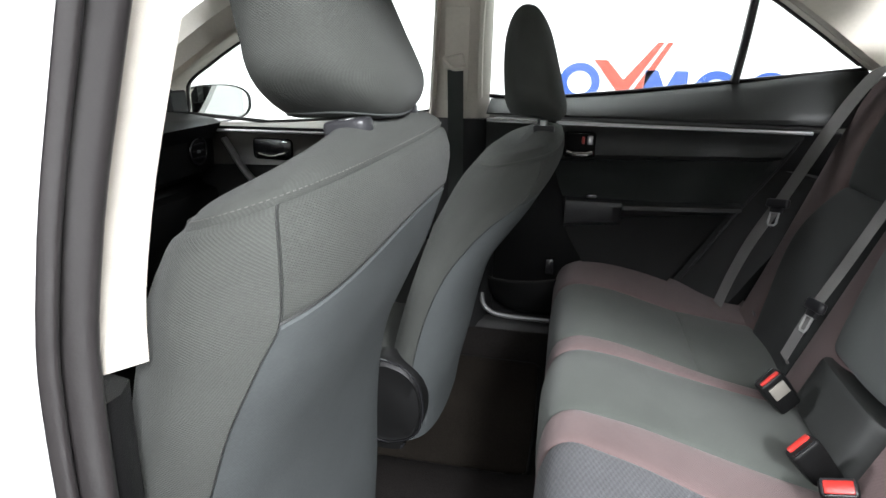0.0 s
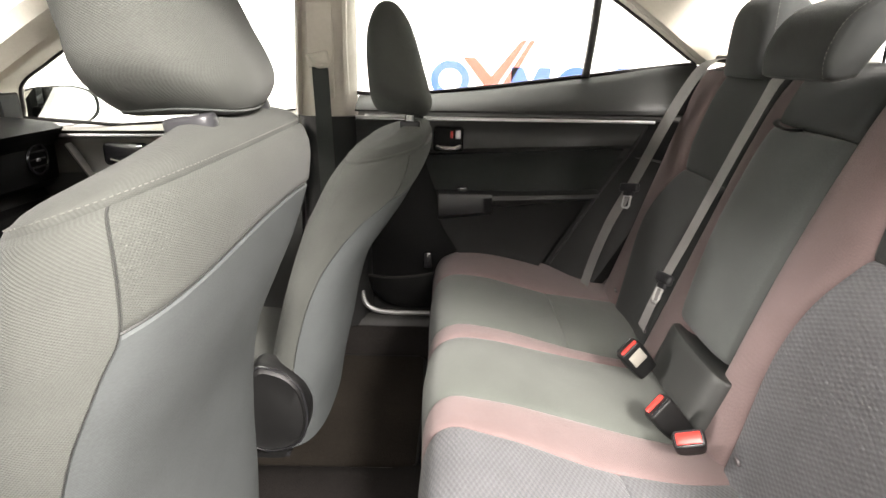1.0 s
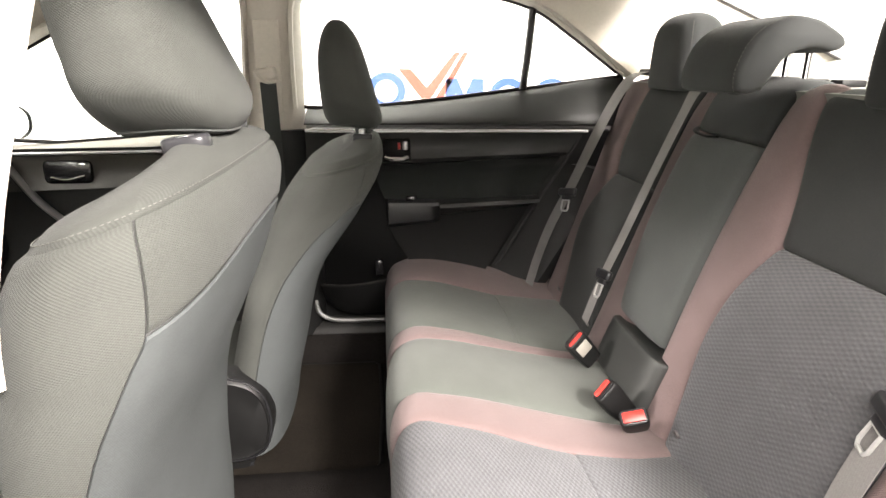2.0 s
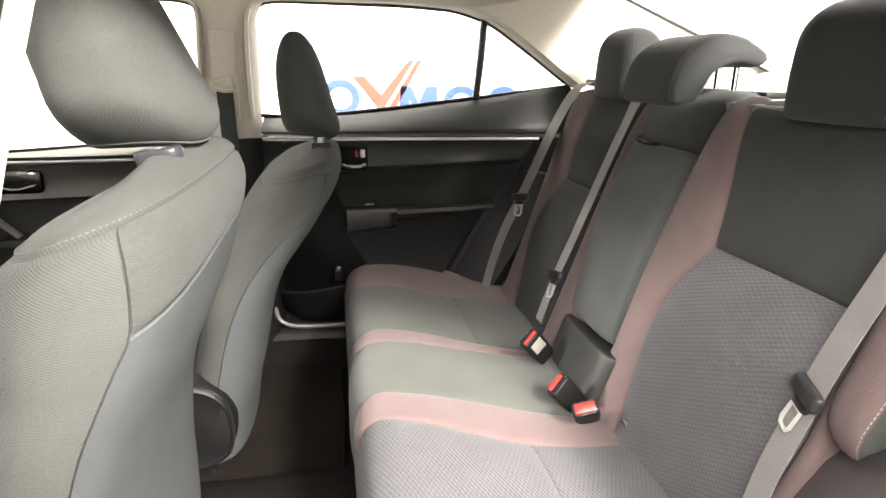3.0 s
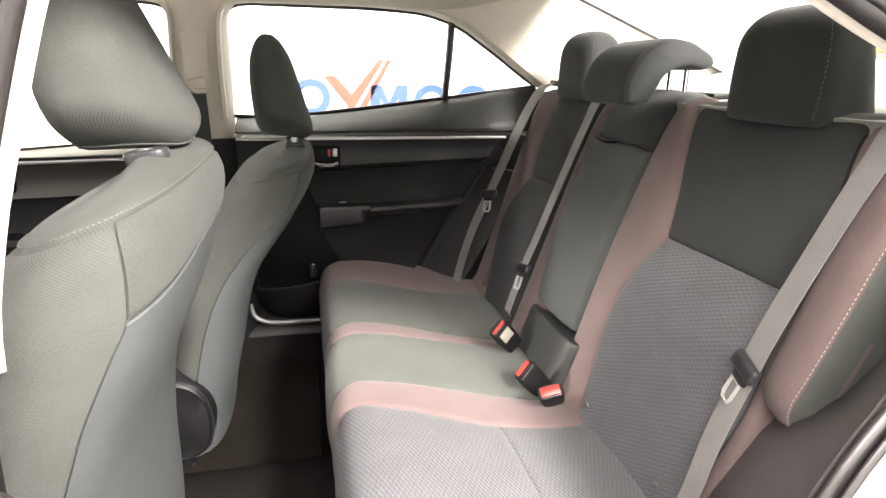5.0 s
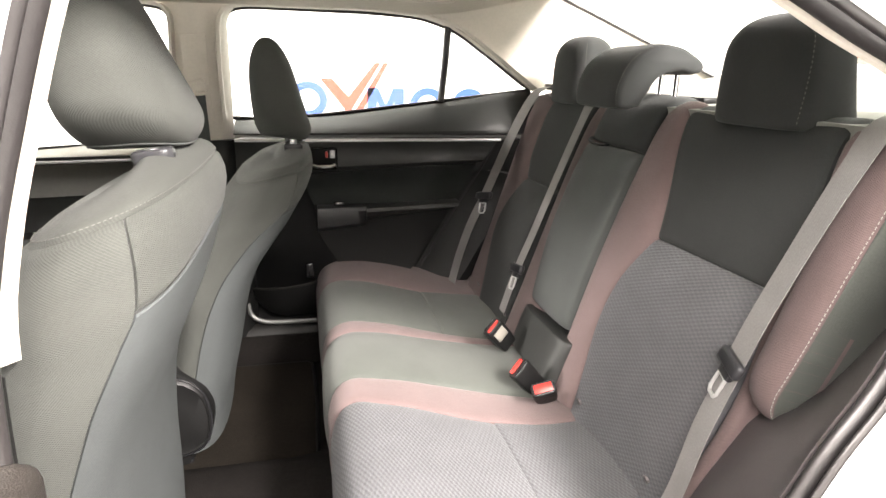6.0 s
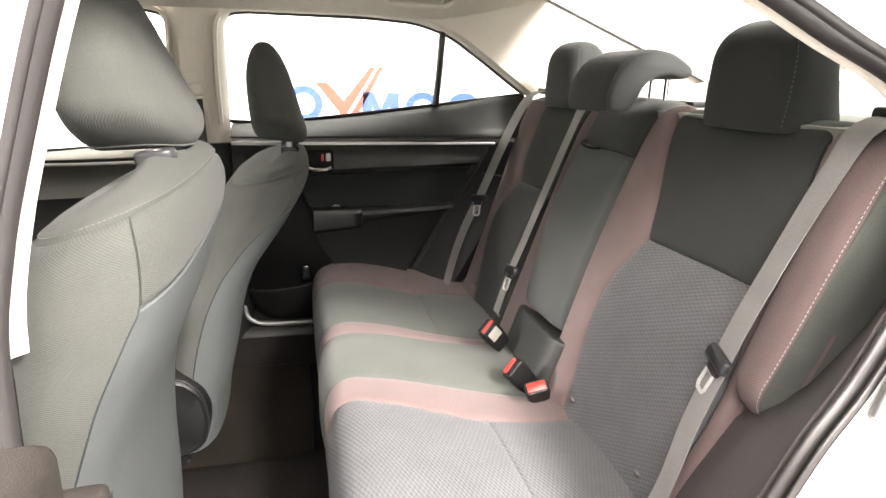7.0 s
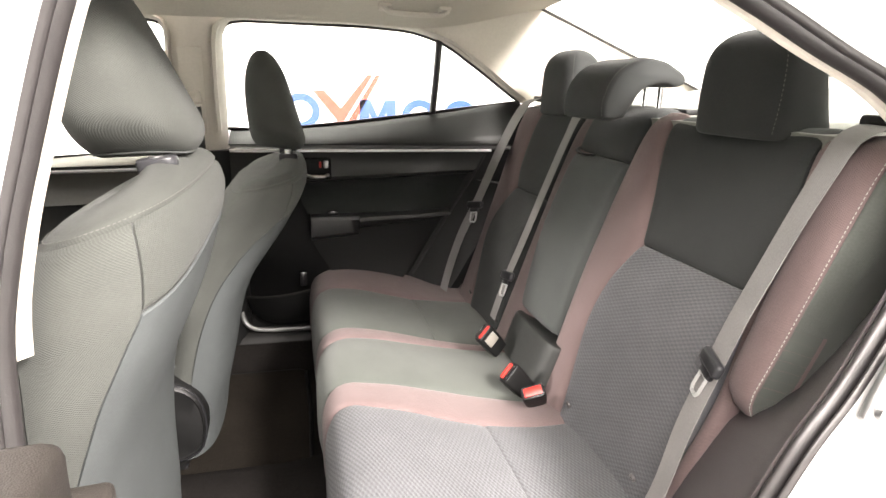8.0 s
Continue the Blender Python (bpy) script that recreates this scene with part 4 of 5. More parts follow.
def rear_headrest(yc, parent, half):
    """Rounded headrest: front face, seamed side gussets that flare towards the foot, a turned-in lower edge."""
    rings, n = [], 72
    fs = [0.0, 0.012, 0.03, 0.06, 0.10, 0.16, 0.22, 0.28, 0.36, 0.44, 0.52, 0.6, 0.66] + [0.70 + 0.30 * math.sin(math.pi / 2 * k / 12) for k in range(13)]
    for f in fs:
        z = 1.094 + 0.164 * f
        roll = math.sqrt(max(0.0, 1 - max(0.0, (f - 0.60) / 0.40) ** 2.6))
        foot = math.sqrt(max(0.0, 1 - max(0.0, 1 - f / 0.08) ** 2))
        hw = half * (0.95 + 0.05 * math.sin(math.pi * min(f * 1.2, 1))) * (0.25 + 0.75 * roll) * (0.93 + 0.07 * foot)
        hd = 0.050 * (0.12 + 0.88 * roll) * (0.85 + 0.15 * foot)
        xc = 1.308 + 0.008 * f
        ring = []
        for q in range(n):
            a = 2 * math.pi * q / n
            ca, sa = math.cos(a), math.sin(a)
            back = max(ca, 0.0)
            ring.append((xc + hd * math.copysign(abs(ca) ** 0.52, ca) + back * 0.055 * (1 - f) ** 1.6, yc + (hw - 0.012 * back * f) * math.copysign(abs(sa) ** 0.52, sa), z))
        rings.append(ring)
    bm = bmesh.new()
    loft(bm, rings, uvs=grid_uv(rings))
    # headrest cloth carries the roof shade in its colour
    head = part("headrest", bm, SHADED_CLOTH, parent, crease=75)
    for sy in (1, -1):
        q = 36 - sy * 12
        line = [(r[q][0] - 0.0006, r[q][1], r[q][2]) for r in rings[3:19]]
        bm = bmesh.new()
        stitches(bm, line, 0.0036, 0.0032, 0.0006)
        part("stitching", bm, THREAD, head, "row of pale stitches")
    return head


def rear_back(side, root):
    near = side == 1
    y_in = by_z((0.47, 0.608, 0.85, 1.10), (-0.050, -0.040, -0.026, -0.050))
    y_p = by_z((0.47, 0.586, 0.69, 0.80, 0.888, 0.95, 1.02, 1.10), (-0.158, -0.153, -0.150, -0.160, -0.176, -0.166, -0.143, -0.112))
    y_o = by_z((0.47, 0.60, 0.75, 0.888, 0.95, 1.09), (-0.435, -0.462, -0.480, -0.468, -0.470, -0.450))
    if not near:
        y_p = by_z((0.47, 0.586, 0.80, 0.888, 1.02, 1.10), (-0.190, -0.188, -0.190, -0.190, -0.180, -0.165))
        y_o = by_z((0.47, 0.60, 0.75, 0.888, 0.95, 1.09), (-0.39, -0.415, -0.430, -0.412, -0.430, -0.430))
    y_b = by_z((0.47, 0.72, 0.77, 0.95, 1.10), (-0.502, -0.506, -0.503, -0.505, -0.508) if near else (-0.535, -0.540, -0.545, -0.560, -0.570))
    s_mid = s_of(0.888)
    puffed("inner_stripe", MAUVE, BACK, 0.0, 0.93, y_p, y_in, root, 0.004, 0.012, ns=40, side=side, label="mauve side stripe")
    # far insert and both upper inserts are darkened to stand for shade
    puffed("lower_insert", DOTTED if near else SHADED_CLOTH, BACK, 0.0, s_mid, y_o, y_p, root, lambda s, f: 0.028 * math.sin(math.pi * min(s / s_mid, 1) ** 1.9) - 0.004 + 0.012 * (2 * f - 1) ** 2, 0.004, ns=30, side=side, label="textured cloth insert" if near else "plain cloth insert, darkened for shade")
    puffed("upper_insert", SHADED_CLOTH, BACK, s_mid, 0.95, y_o, y_p, root, lambda s, f: 0.006 * math.sin(math.pi * min(max((s - s_mid) / (1 - s_mid), 0), 1)) - 0.004 + 0.010 * (2 * f - 1) ** 2, 0.004, ns=30, side=side)
    puffed("outer_stripe", MAUVE, BACK, 0.0, 0.92, y_b, y_o, root, 0.004, 0.006, ns=40, side=side, label="mauve side stripe")
    # side bolster: mauve face, pale stitching, grey flank
    if near:
        s0, s1 = s_of(0.745), 0.90
        y_i2 = by_z((0.745, 0.80, 0.90, 1.09), (-0.512, -0.500, -0.500, -0.505))
        y_st = by_z((0.745, 0.78, 0.95, 1.09), (-0.550, -0.560, -0.574, -0.584))
        y_ed = by_z((0.745, 0.78, 0.88, 0.98, 1.09), (-0.546, -0.550, -0.570, -0.592, -0.622))
        end = lambda s: math.sqrt(max(0.0, 1 - max(0.0, (s0 + 0.06 - s) / 0.06) ** 2)) * math.sqrt(max(0.0, 1 - max(0.0, (s - s1 + 0.08) / 0.08) ** 2))
        bol, rows = puffed("bolster", MAUVE, BACK, s0, s1, y_st, y_i2, root, lambda s, f: -0.02 + 0.055 * end(s) - 0.012 * f * f, 0.004, 0.06, 0.003, ns=34, side=side, label="mauve bolster face")
        bm = bmesh.new()
        stitches(bm, [(r[1][0] - 0.001, r[1][1], r[1][2]) for r in rows[2:-2]], 0.0036, 0.0026, 0.0006)
        part("stitching", bm, PALE_THREAD, bol, "row of pale stitches")
        puffed("bolster_flank", FLANK_AND_LIT, BACK, s0, s1, y_ed, y_st, root, lambda s, f: -0.014 + 0.046 * end(s) * f ** 0.6, 0.004, 0.05, 0.003, ns=34, side=side, label="grey cloth bolster flank")
    # child-seat tags at the foot
    for y in (-0.187, -0.416):
        bm = bmesh.new()
        cylinder(bm, pose(1.092, side * (y - MIRROR_Y) + MIRROR_Y, 0.575, 0, 70, 0), 0.0065, 0.004, 14)
        part("anchor_button", bm, TRIM_GREY, root)
    rear_headrest(-0.300 if near else 0.375, root, 0.097 if near else 0.097)


def centre_back(root):
    ya, yb = (lambda s: -0.040), by_z((0.47, 0.66, 0.85, 1.10), (0.150, 0.152, 0.172, 0.180))
    s0, s1 = s_of(0.652), s_of(1.018)
    bulge = lambda s, f: 0.018 + 0.014 * math.sin(math.pi * min(max((s - s0) / (s1 - s0), 0), 1)) ** 0.7
    puffed("armrest", CLOTH, BACK, s0, s1, ya, yb, root, bulge, 0.010, 0.06, 0.008, ns=30)
    # pad drawn in the darkened cloth, since it sits in shade
    puffed("centre_pad", SHADED_CLOTH, BACK, s1 + 0.004, 0.97, ya, yb, root, 0.014, 0.008, 0.06, 0.008, ns=24)
    # pull strap in the gap
    bm = bmesh.new()
    tube(bm, path3([(1.248, 0.160, 1.030), (1.236, 0.145, 1.027), (1.228, 0.120, 1.023), (1.229, 0.095, 1.021), (1.245, 0.075, 1.022)], 14), 0.006, 8, flat=0.45)
    part("pull_strap", bm, DEEP, root)
    # hinge cover at the foot
    cover, _ = puffed("hinge_cover", LEATHERETTE, BACK, s_of(0.545), s_of(0.640), lambda s: -0.088, lambda s: 0.142, root, lambda s, f: 0.031, 0.010, 0.06, 0.014, ns=24, label="dark grey vinyl hinge cover")


def centre_headrest():
    root = tagged(empty("centre_headrest"), "charcoal cloth hooked centre headrest on steel posts", "headrest")
    loop = [(1.222, 1.108), (1.195, 1.102), (1.176, 1.106), (1.172, 1.130), (1.182, 1.168), (1.200, 1.195), (1.228, 1.214), (1.262, 1.223), (1.295, 1.219), (1.328, 1.205), (1.347, 1.192), (1.351, 1.180), (1.343, 1.171), (1.325, 1.168), (1.298, 1.173), (1.272, 1.168), (1.252, 1.155), (1.238, 1.132)]
    TURN = -1
    rings = []
    dense = path3([(x, 0, z) for x, z in loop + loop[:1]], 60)[:-1]
    for f in (-1, -0.97, -0.9, -0.78, -0.5, 0, 0.5, 0.78, 0.9, 0.97, 1):
        inset = 0.010 * (1 - math.sqrt(max(0.0, 1 - max(0, (abs(f) - 0.75) / 0.25) ** 2)))
        ring = []
        for i, p in enumerate(dense):
            d = (dense[(i + 1) % 60] - dense[i - 1]).normalized()
            ring.append((p.x - d.z * inset * TURN, 0.024 + 0.093 * f, p.z + d.x * inset * TURN))
        rings.append(ring)
    bm = bmesh.new()
    loft(bm, rings, uvs=[[(0.006 * q, 0.02 * k) for q in range(60)] for k in range(len(rings))])
    # same darkened cloth here, shade painted in
    pad = part("pad", bm, SHADED_CLOTH, root)
    bm = bmesh.new()
    line = [Vector(p) + Vector((0, 0.0, 0.0)) for p in rings[2]][2:34]
    stitches(bm, line, 0.0036, 0.0032, 0.0006)
    part("stitching", bm, THREAD, pad, "row of pale stitches")
    for y in (0.055, 0.0):
        bm = bmesh.new()
        cylinder(bm, pose(1.338, y, 1.143), 0.0072, 0.075, 18)
        part("post", bm, CHROME, root, "bright steel post")
        bm = bmesh.new()
        rounded_box(bm, pose(1.338, y, 1.118), 0.034, 0.028, 0.014, 0.004)
        part("post_guide", bm, BLACK, root)


CUSH = profile([(1.125, 0.532), (1.05, 0.541), (0.98, 0.551), (0.92, 0.560), (0.84, 0.577), (0.75, 0.597), (0.69, 0.604), (0.660, 0.594), (0.642, 0.570), (0.634, 0.53), (0.634, 0.46), (0.65, 0.38), (0.67, 0.33)], flip=-1)
CUSH_S = [(k / 200, CUSH(k / 200)[0].x) for k in range(140)]


def rear_cushion(root):
    sx = lambda x: min(CUSH_S, key=lambda q: abs(q[1] - x))[0]
    by_x = lambda xs, ys: curve([sx(x) for x in xs] + [1.0], list(ys) + [ys[-1]])
    up = lambda a: (lambda s, f: a)
    s_seam = sx(0.920)
    xs = (1.12, 0.92, 0.78, 0.66)
    e0 = by_x(xs, (-0.69, -0.69, -0.69, -0.66))
    e1 = by_x(xs, (-0.470, -0.460, -0.450, -0.43))
    xs2 = (1.10, 1.0, 0.89, 0.80, 0.72, 0.66)
    e2 = by_x(xs2, (-0.185, -0.200, -0.195, -0.176, -0.162, -0.148))
    e3 = by_x(xs2, (-0.110, -0.100, -0.082, -0.074, -0.072, -0.064))
    e4 = by_x(xs2, (0.140, 0.142, 0.150, 0.150, 0.146, 0.138))
    e5 = by_x(xs2, (0.170, 0.176, 0.194, 0.206, 0.206, 0.200))
    e6 = by_x(xs, (0.500, 0.490, 0.505, 0.495))
    e7 = by_x(xs, (0.69, 0.69, 0.69, 0.66))
    bol = lambda s, f: 0.010 + 0.020 * math.sin(math.pi * min(max((s - 0.15) / 0.45, 0), 1)) * (1 - f) ** 0.8
    bol2 = lambda s, f: bol(s, 1 - f)
    kw = dict(thick=0.06, dip=0.003, sink=-0.010)
    puffed("outer_stripe", MAUVE, CUSH, 0.0, 1.0, e0, e1, root, bol, 0.003, ns=50, label="mauve outer stripe", **kw)
    puffed("front_insert", DOTTED, CUSH, s_seam, 1.0, e1, e2, root, lambda s, f: 0.010, 0.004, ns=50, label="textured cloth insert", **kw)
    puffed("rear_insert", DOTTED, CUSH, 0.0, s_seam, e1, e2, root, lambda s, f: 0.010, 0.004, ns=24, label="textured cloth insert", **kw)
    puffed("inner_stripe", MAUVE, CUSH, 0.0, 1.0, e2, e3, root, lambda s, f: 0.011, 0.002, ns=50, label="mauve stripe", **kw)
    # paler than the back's cloth: light from above painted into the colour
    puffed("centre_panel", FLANK_AND_LIT, CUSH, 0.0, 1.0, e3, e4, root, lambda s, f: 0.011 + 0.005 * math.sin(math.pi * f), 0.002, ns=50, **kw)
    puffed("inner_stripe", MAUVE, CUSH, 0.0, 1.0, e4, e5, root, lambda s, f: 0.011, 0.002, ns=50, label="mauve stripe", **kw)
    # far inserts brightened the same way for overhead light
    puffed("front_insert", FLANK_AND_LIT, CUSH, s_seam, 1.0, e5, e6, root, lambda s, f: 0.010, 0.004, ns=50, **kw)
    puffed("rear_insert", FLANK_AND_LIT, CUSH, 0.0, s_seam, e5, e6, root, lambda s, f: 0.010, 0.004, ns=24, **kw)
    puffed("outer_stripe", MAUVE, CUSH, 0.0, 1.0, e6, e7, root, bol2, 0.003, ns=50, label="mauve outer stripe", **kw)
    boxed("base", root, BLACK, pose(0.89, 0, 0.42), 0.42, 1.28, 0.20, 0.02)


def front_seat(name, cx, dx, dz, recline, back_recline, label):
    """A front seat: lofted back with cloth flanks, smooth rear panel and shoulder cap, headrest, cushion and recliner cover.
    Its pattern stands at cx = 0.36; dx, dz move it and recline turns its back about the headrest clips."""
    root = tagged(empty(name), label, "car seat", "front seats")
    pivot = Vector((0.603, 0, 1.0))
    turn = Matrix.Translation(pivot + Vector((dx, cx, dz))) @ Matrix.Rotation(radians(recline), 4, "Y") @ Matrix.Translation(-pivot)
    head_turn = turn
    turn = Matrix.Translation(pivot + Vector((dx, cx, dz))) @ Matrix.Rotation(radians(back_recline), 4, "Y") @ Matrix.Translation(-pivot)
    xr = curve((0.30, 0.40, 0.51, 0.60, 0.68, 0.74, 0.80, 0.857, 0.91, 0.955, 0.99, 1.010), (0.400, 0.415, 0.440, 0.458, 0.480, 0.506, 0.547, 0.590, 0.620, 0.630, 0.622, 0.590))
    xf = curve((0.30, 0.45, 0.60, 0.74, 0.85, 0.92, 0.97, 1.010), (0.250, 0.280, 0.315, 0.358, 0.398, 0.425, 0.460, 0.560))
    hw = curve((0.30, 0.45, 0.60, 0.75, 0.86, 0.92, 0.97, 0.995, 1.010), (0.215, 0.228, 0.240, 0.250, 0.253, 0.250, 0.238, 0.212, 0.11))
    ZB, ZS = (0.897, 0.978) if cx < 0 else (0.884, 0.968)
    zs = sorted([0.335 + 0.65 * k / 41 for k in range(42) if min(abs(0.335 + 0.65 * k / 41 - q) for q in (ZB, ZS)) > 0.006] + [ZB - 0.004, ZB, ZB + 0.004, ZS - 0.004, ZS, ZS + 0.004])
    n_r, n_f = 30, 40
    # angle of the seam between rear panel and flank, on the inboard and the outboard side
    A_in = curve((0.30, 0.574, 0.634, 0.724, 0.776, 0.843, 0.873, 0.895, 1.01), (1.50, 1.50, 1.49, 1.44, 1.38, 1.28, 1.10, 1.00, 0.96))
    A_out = curve((0.30, 0.60, 0.76, 0.828, 0.873, 0.895, 0.978, 1.01), (1.10, 1.10, 1.10, 1.13, 1.08, 1.03, 1.10, 1.10))
    A_low, A_high = (A_out, A_in) if cx < 0 else (A_in, A_out)

    def point(a, z):
        ca, sa = math.cos(a), math.sin(a)
        w = hw(z)
        gx = (1 + (ca * (1.6 - 0.6 * ca) if ca > 0 else -(abs(ca) ** 0.80))) / 2
        x = xf(z) + (xr(z) - xf(z)) * gx
        # flanks run forward into the bolsters
        y = w * math.copysign(abs(sa) ** 0.66, sa)
        if cx < 0 and sa > 0:
            # the inboard shoulder of the driver seat is fuller
            y *= 1 + 0.05 * min(max((z - 0.70) / 0.15, 0), 1)
        if ca > 0:
            x -= 0.012 * (y / max(w, 0.01)) ** 2
        z2 = z - (0.12 if cx < 0 else 0.22) * min(max((z - 0.80) / 0.16, 0), 1) * (xr(z) - x)
        z2 += 0.018 * math.exp(-(((z - ZB) / 0.05) ** 2)) * max(0.0, ca) * (1 - (y / max(w, 0.01)) ** 2)
        return Vector((x, y, z2)), Vector((ca, sa, 0))

    def cols(z):
        lo, hi = A_low(z), A_high(z)
        rear = [-lo + (lo + hi) * k / n_r for k in range(n_r + 1)]
        rest = [hi + (2 * math.pi - lo - hi) * k / n_f for k in range(1, n_f)]
        rear[1], rear[-2] = -lo + 0.012, hi - 0.012
        rest[0], rest[-1] = hi + 0.012, 2 * math.pi - lo - 0.012
        return rear + rest

    grid, gz = [], []
    for z in zs:
        row = []
        for c, a in enumerate(cols(z)):
            p, nrm = point(a, z)
            dip = 0.0
            if z < ZS - 0.001 and c in (0, n_r):
                dip = 0.0035
            if abs(z - ZS) < 1e-6 or (abs(z - ZB) < 1e-6 and c <= n_r):
                dip = 0.0035
            p -= nrm * dip
            row.append(turn @ p)
        grid.append(row)
    n = len(grid[0])
    ib, iz = zs.index(ZB), zs.index(ZS)

    def patch(pname, mat, rows, columns, lab="", parent=root):
        pts = [[grid[i][c % n] for c in columns] for i in rows]
        bm = bmesh.new()
        quad_grid(bm, pts, uvs=grid_uv(pts))
        me_back = part(pname, bm, mat, parent, lab)
        return me_back, pts

    back, _ = patch("backrest", TWILL, range(0, iz + 1), range(n_r, n + 1), "grey ribbed cloth flanks", root)
    patch("rear_panel", KNIT, range(0, ib + 1), range(0, n_r + 1), "smooth grey rear panel", back)
    patch("upper_band", TWILL, range(ib, iz + 1), range(0, n_r + 1), "", back)
    pts = [[grid[i][c] for c in range(n)] for i in range(iz, len(zs))]
    bm = bmesh.new()
    # the cap closes over the shoulders as a shallow dome
    rim = pts[-1]
    top = sum(rim, Vector()) / n
    for f in (0.04, 0.1, 0.18, 0.28, 0.4, 0.55, 0.7, 0.85, 0.97):
        row = []
        for p in rim:
            q = p.lerp(Vector((top.x + 0.25 * (p.x - top.x), top.y + 0.45 * (p.y - top.y), p.z)), f)
            q.z += (0.019 if cx < 0 else 0.012) * math.sin(math.pi / 2 * f ** 0.7)
            row.append(q)
        pts.append(row)
    vs = quad_grid(bm, pts, closed_v=True, uvs=grid_uv(pts))
    bm.faces.new(vs[-1])
    cap = part("shoulder_cap", bm, TWILL, back, crease=70)
    bm = bmesh.new()
    stitches(bm, [grid[iz + 1][c % n] + Vector((0, 0, 0.001)) for c in list(range(n - 20, n)) + list(range(0, n_r + 20))], 0.0024, 0.0022, 0.0004)
    part("stitching", bm, THREAD, back, "row of pale stitches")
    for c, sg in ((0, -1), (n_r, 1)):
        bm = bmesh.new()
        tube(bm, [grid[i][c] for i in range(2, iz + 1)], 0.0010, 6)
        part("seam", bm, VINYL, back)
    bm = bmesh.new()
    tube(bm, [grid[ib][c] for c in range(0, n_r + 1)], 0.0016, 6)
    part("seam", bm, VINYL, back)
    if cx < 0:
        # sewn pocket edge low on the rear panel
        ip = min(range(len(zs)), key=lambda i: abs(zs[i] - 0.70))
        line = [grid[ip][c] for c in range(0, 6)] + [grid[i][5] for i in range(ip - 1, ip - 8, -1)]
        bm = bmesh.new()
        tube(bm, line, 0.0014, 6)
        part("pocket_seam", bm, VINYL, back)
    # headrest
    rings, nn = [], 80
    hz = [0, 0.006, 0.016, 0.03, 0.05, 0.075, 0.10, 0.14, 0.18, 0.23, 0.28, 0.34, 0.40, 0.46, 0.52, 0.57] + [0.60 + 0.40 * math.sin(math.pi / 2 * k / 16) for k in range(17)]
    for f in hz:
        z = 1.004 + 0.224 * f
        low = math.sqrt(max(0.0, 1 - max(0.0, 1 - f / 0.16) ** 2))
        xa = 0.488 + 0.016 * f + 0.022 * max(0.0, 1 - f / 0.7) ** 1.6
        xb = 0.638 - 0.064 * f - 0.024 * (1 - low)
        top = max(0.0, 1 - max(0.0, (f - 0.56) / 0.44) ** 3.3) ** 0.5
        w = (0.128 + 0.012 * math.sin(math.pi * min(f * 3.0, 1)) - 0.036 * f) * (0.05 + 0.95 * top) * (0.42 + 0.58 * math.sqrt(max(0.0, 1 - max(0.0, 1 - f / 0.45) ** 2)))
        mid, hd = (xa + xb) / 2, (xb - xa) / 2 * (0.08 + 0.92 * top) * (0.78 + 0.22 * low)
        ring = []
        for a in (2 * math.pi * q / nn for q in range(nn)):
            ca, sa = math.cos(a), math.sin(a)
            ring.append(head_turn @ Vector((mid + hd * math.copysign(abs(ca) ** 0.80, ca), w * math.copysign(abs(sa) ** 0.64, sa), z + 0.13 * max(0.0, 0.61 - mid - hd * ca) * max(0.0, 1 - f) ** 3 + 0.012 * max(0.0, 1 - f / 0.45) ** 2 * (w * abs(sa) ** 0.64 / 0.09) ** 2)))
        rings.append(ring)
    bm = bmesh.new()
    loft(bm, rings, uvs=grid_uv(rings))
    head = part("headrest", bm, TWILL, root, crease=75)
    bm = bmesh.new()
    tube(bm, rings[2], 0.0013, 6, closed=True)
    part("piping", bm, CLOTH, head)
    for y in (-0.075, 0.075):
        bm = bmesh.new()
        cylinder(bm, head_turn @ pose(0.588, y, 1.006), 0.0075, 0.014, 16)
        part("headrest_post", bm, STEEL, root, "bright steel post")
        bm = bmesh.new()
        rings2 = []
        for h, r in ((-0.012, 0.96), (0.0, 0.98), (0.004, 1.0), (0.009, 1.0), (0.0115, 0.95), (0.0125, 0.86), (0.0118, 0.80), (0.0118, 0.3)):
            rings2.append([head_turn @ Vector((0.588 + 0.021 * r * math.copysign(abs(math.cos(a)) ** 0.7, math.cos(a)), y + 0.013 * r * math.copysign(abs(math.sin(a)) ** 0.7, math.sin(a)), (1.000 if cx < 0 else 0.991) + h)) for a in (2 * math.pi * q / 32 for q in range(32))])
        loft(bm, rings2)
        part("post_guide", bm, GUIDE, root, "dark metallic post guide")
    # cushion
    rings = []
    for k in range(17):
        f = k / 16
        x = -0.13 + 0.50 * f
        h = 0.085 * math.sqrt(max(0.05, 1 - (2 * f - 1) ** 6))
        rings.append([(x + dx, cx + 0.235 * math.copysign(abs(math.sin(a)) ** 0.5, math.sin(a)), 0.425 + dz * 0.6 - 0.03 * f + h * math.copysign(abs(math.cos(a)) ** 0.6, math.cos(a))) for a in (2 * math.pi * q / 32 for q in range(32))])
    bm = bmesh.new()
    loft(bm, rings, uvs=[[(q * 0.02, k * 0.03) for q in range(32)] for k in range(17)])
    part("cushion", bm, TWILL, root)
    boxed("seat_base", root, BLACK, pose(0.12 + dx, cx, 0.35), 0.44, 0.42, 0.13, 0.02)
    for y in (-0.19, 0.19):
        boxed("seat_rail", root, SATIN, pose(0.10 + dx, cx + y, 0.302), 0.48, 0.03, 0.025, 0.004)
    # recliner covers on both flanks
    for sg in (-1, 1):
        rings = []
        loop = [(0.275, 0.362), (0.264, 0.43), (0.272, 0.505), (0.305, 0.552), (0.350, 0.540), (0.388, 0.495), (0.396, 0.44), (0.386, 0.390), (0.355, 0.362), (0.310, 0.352)]
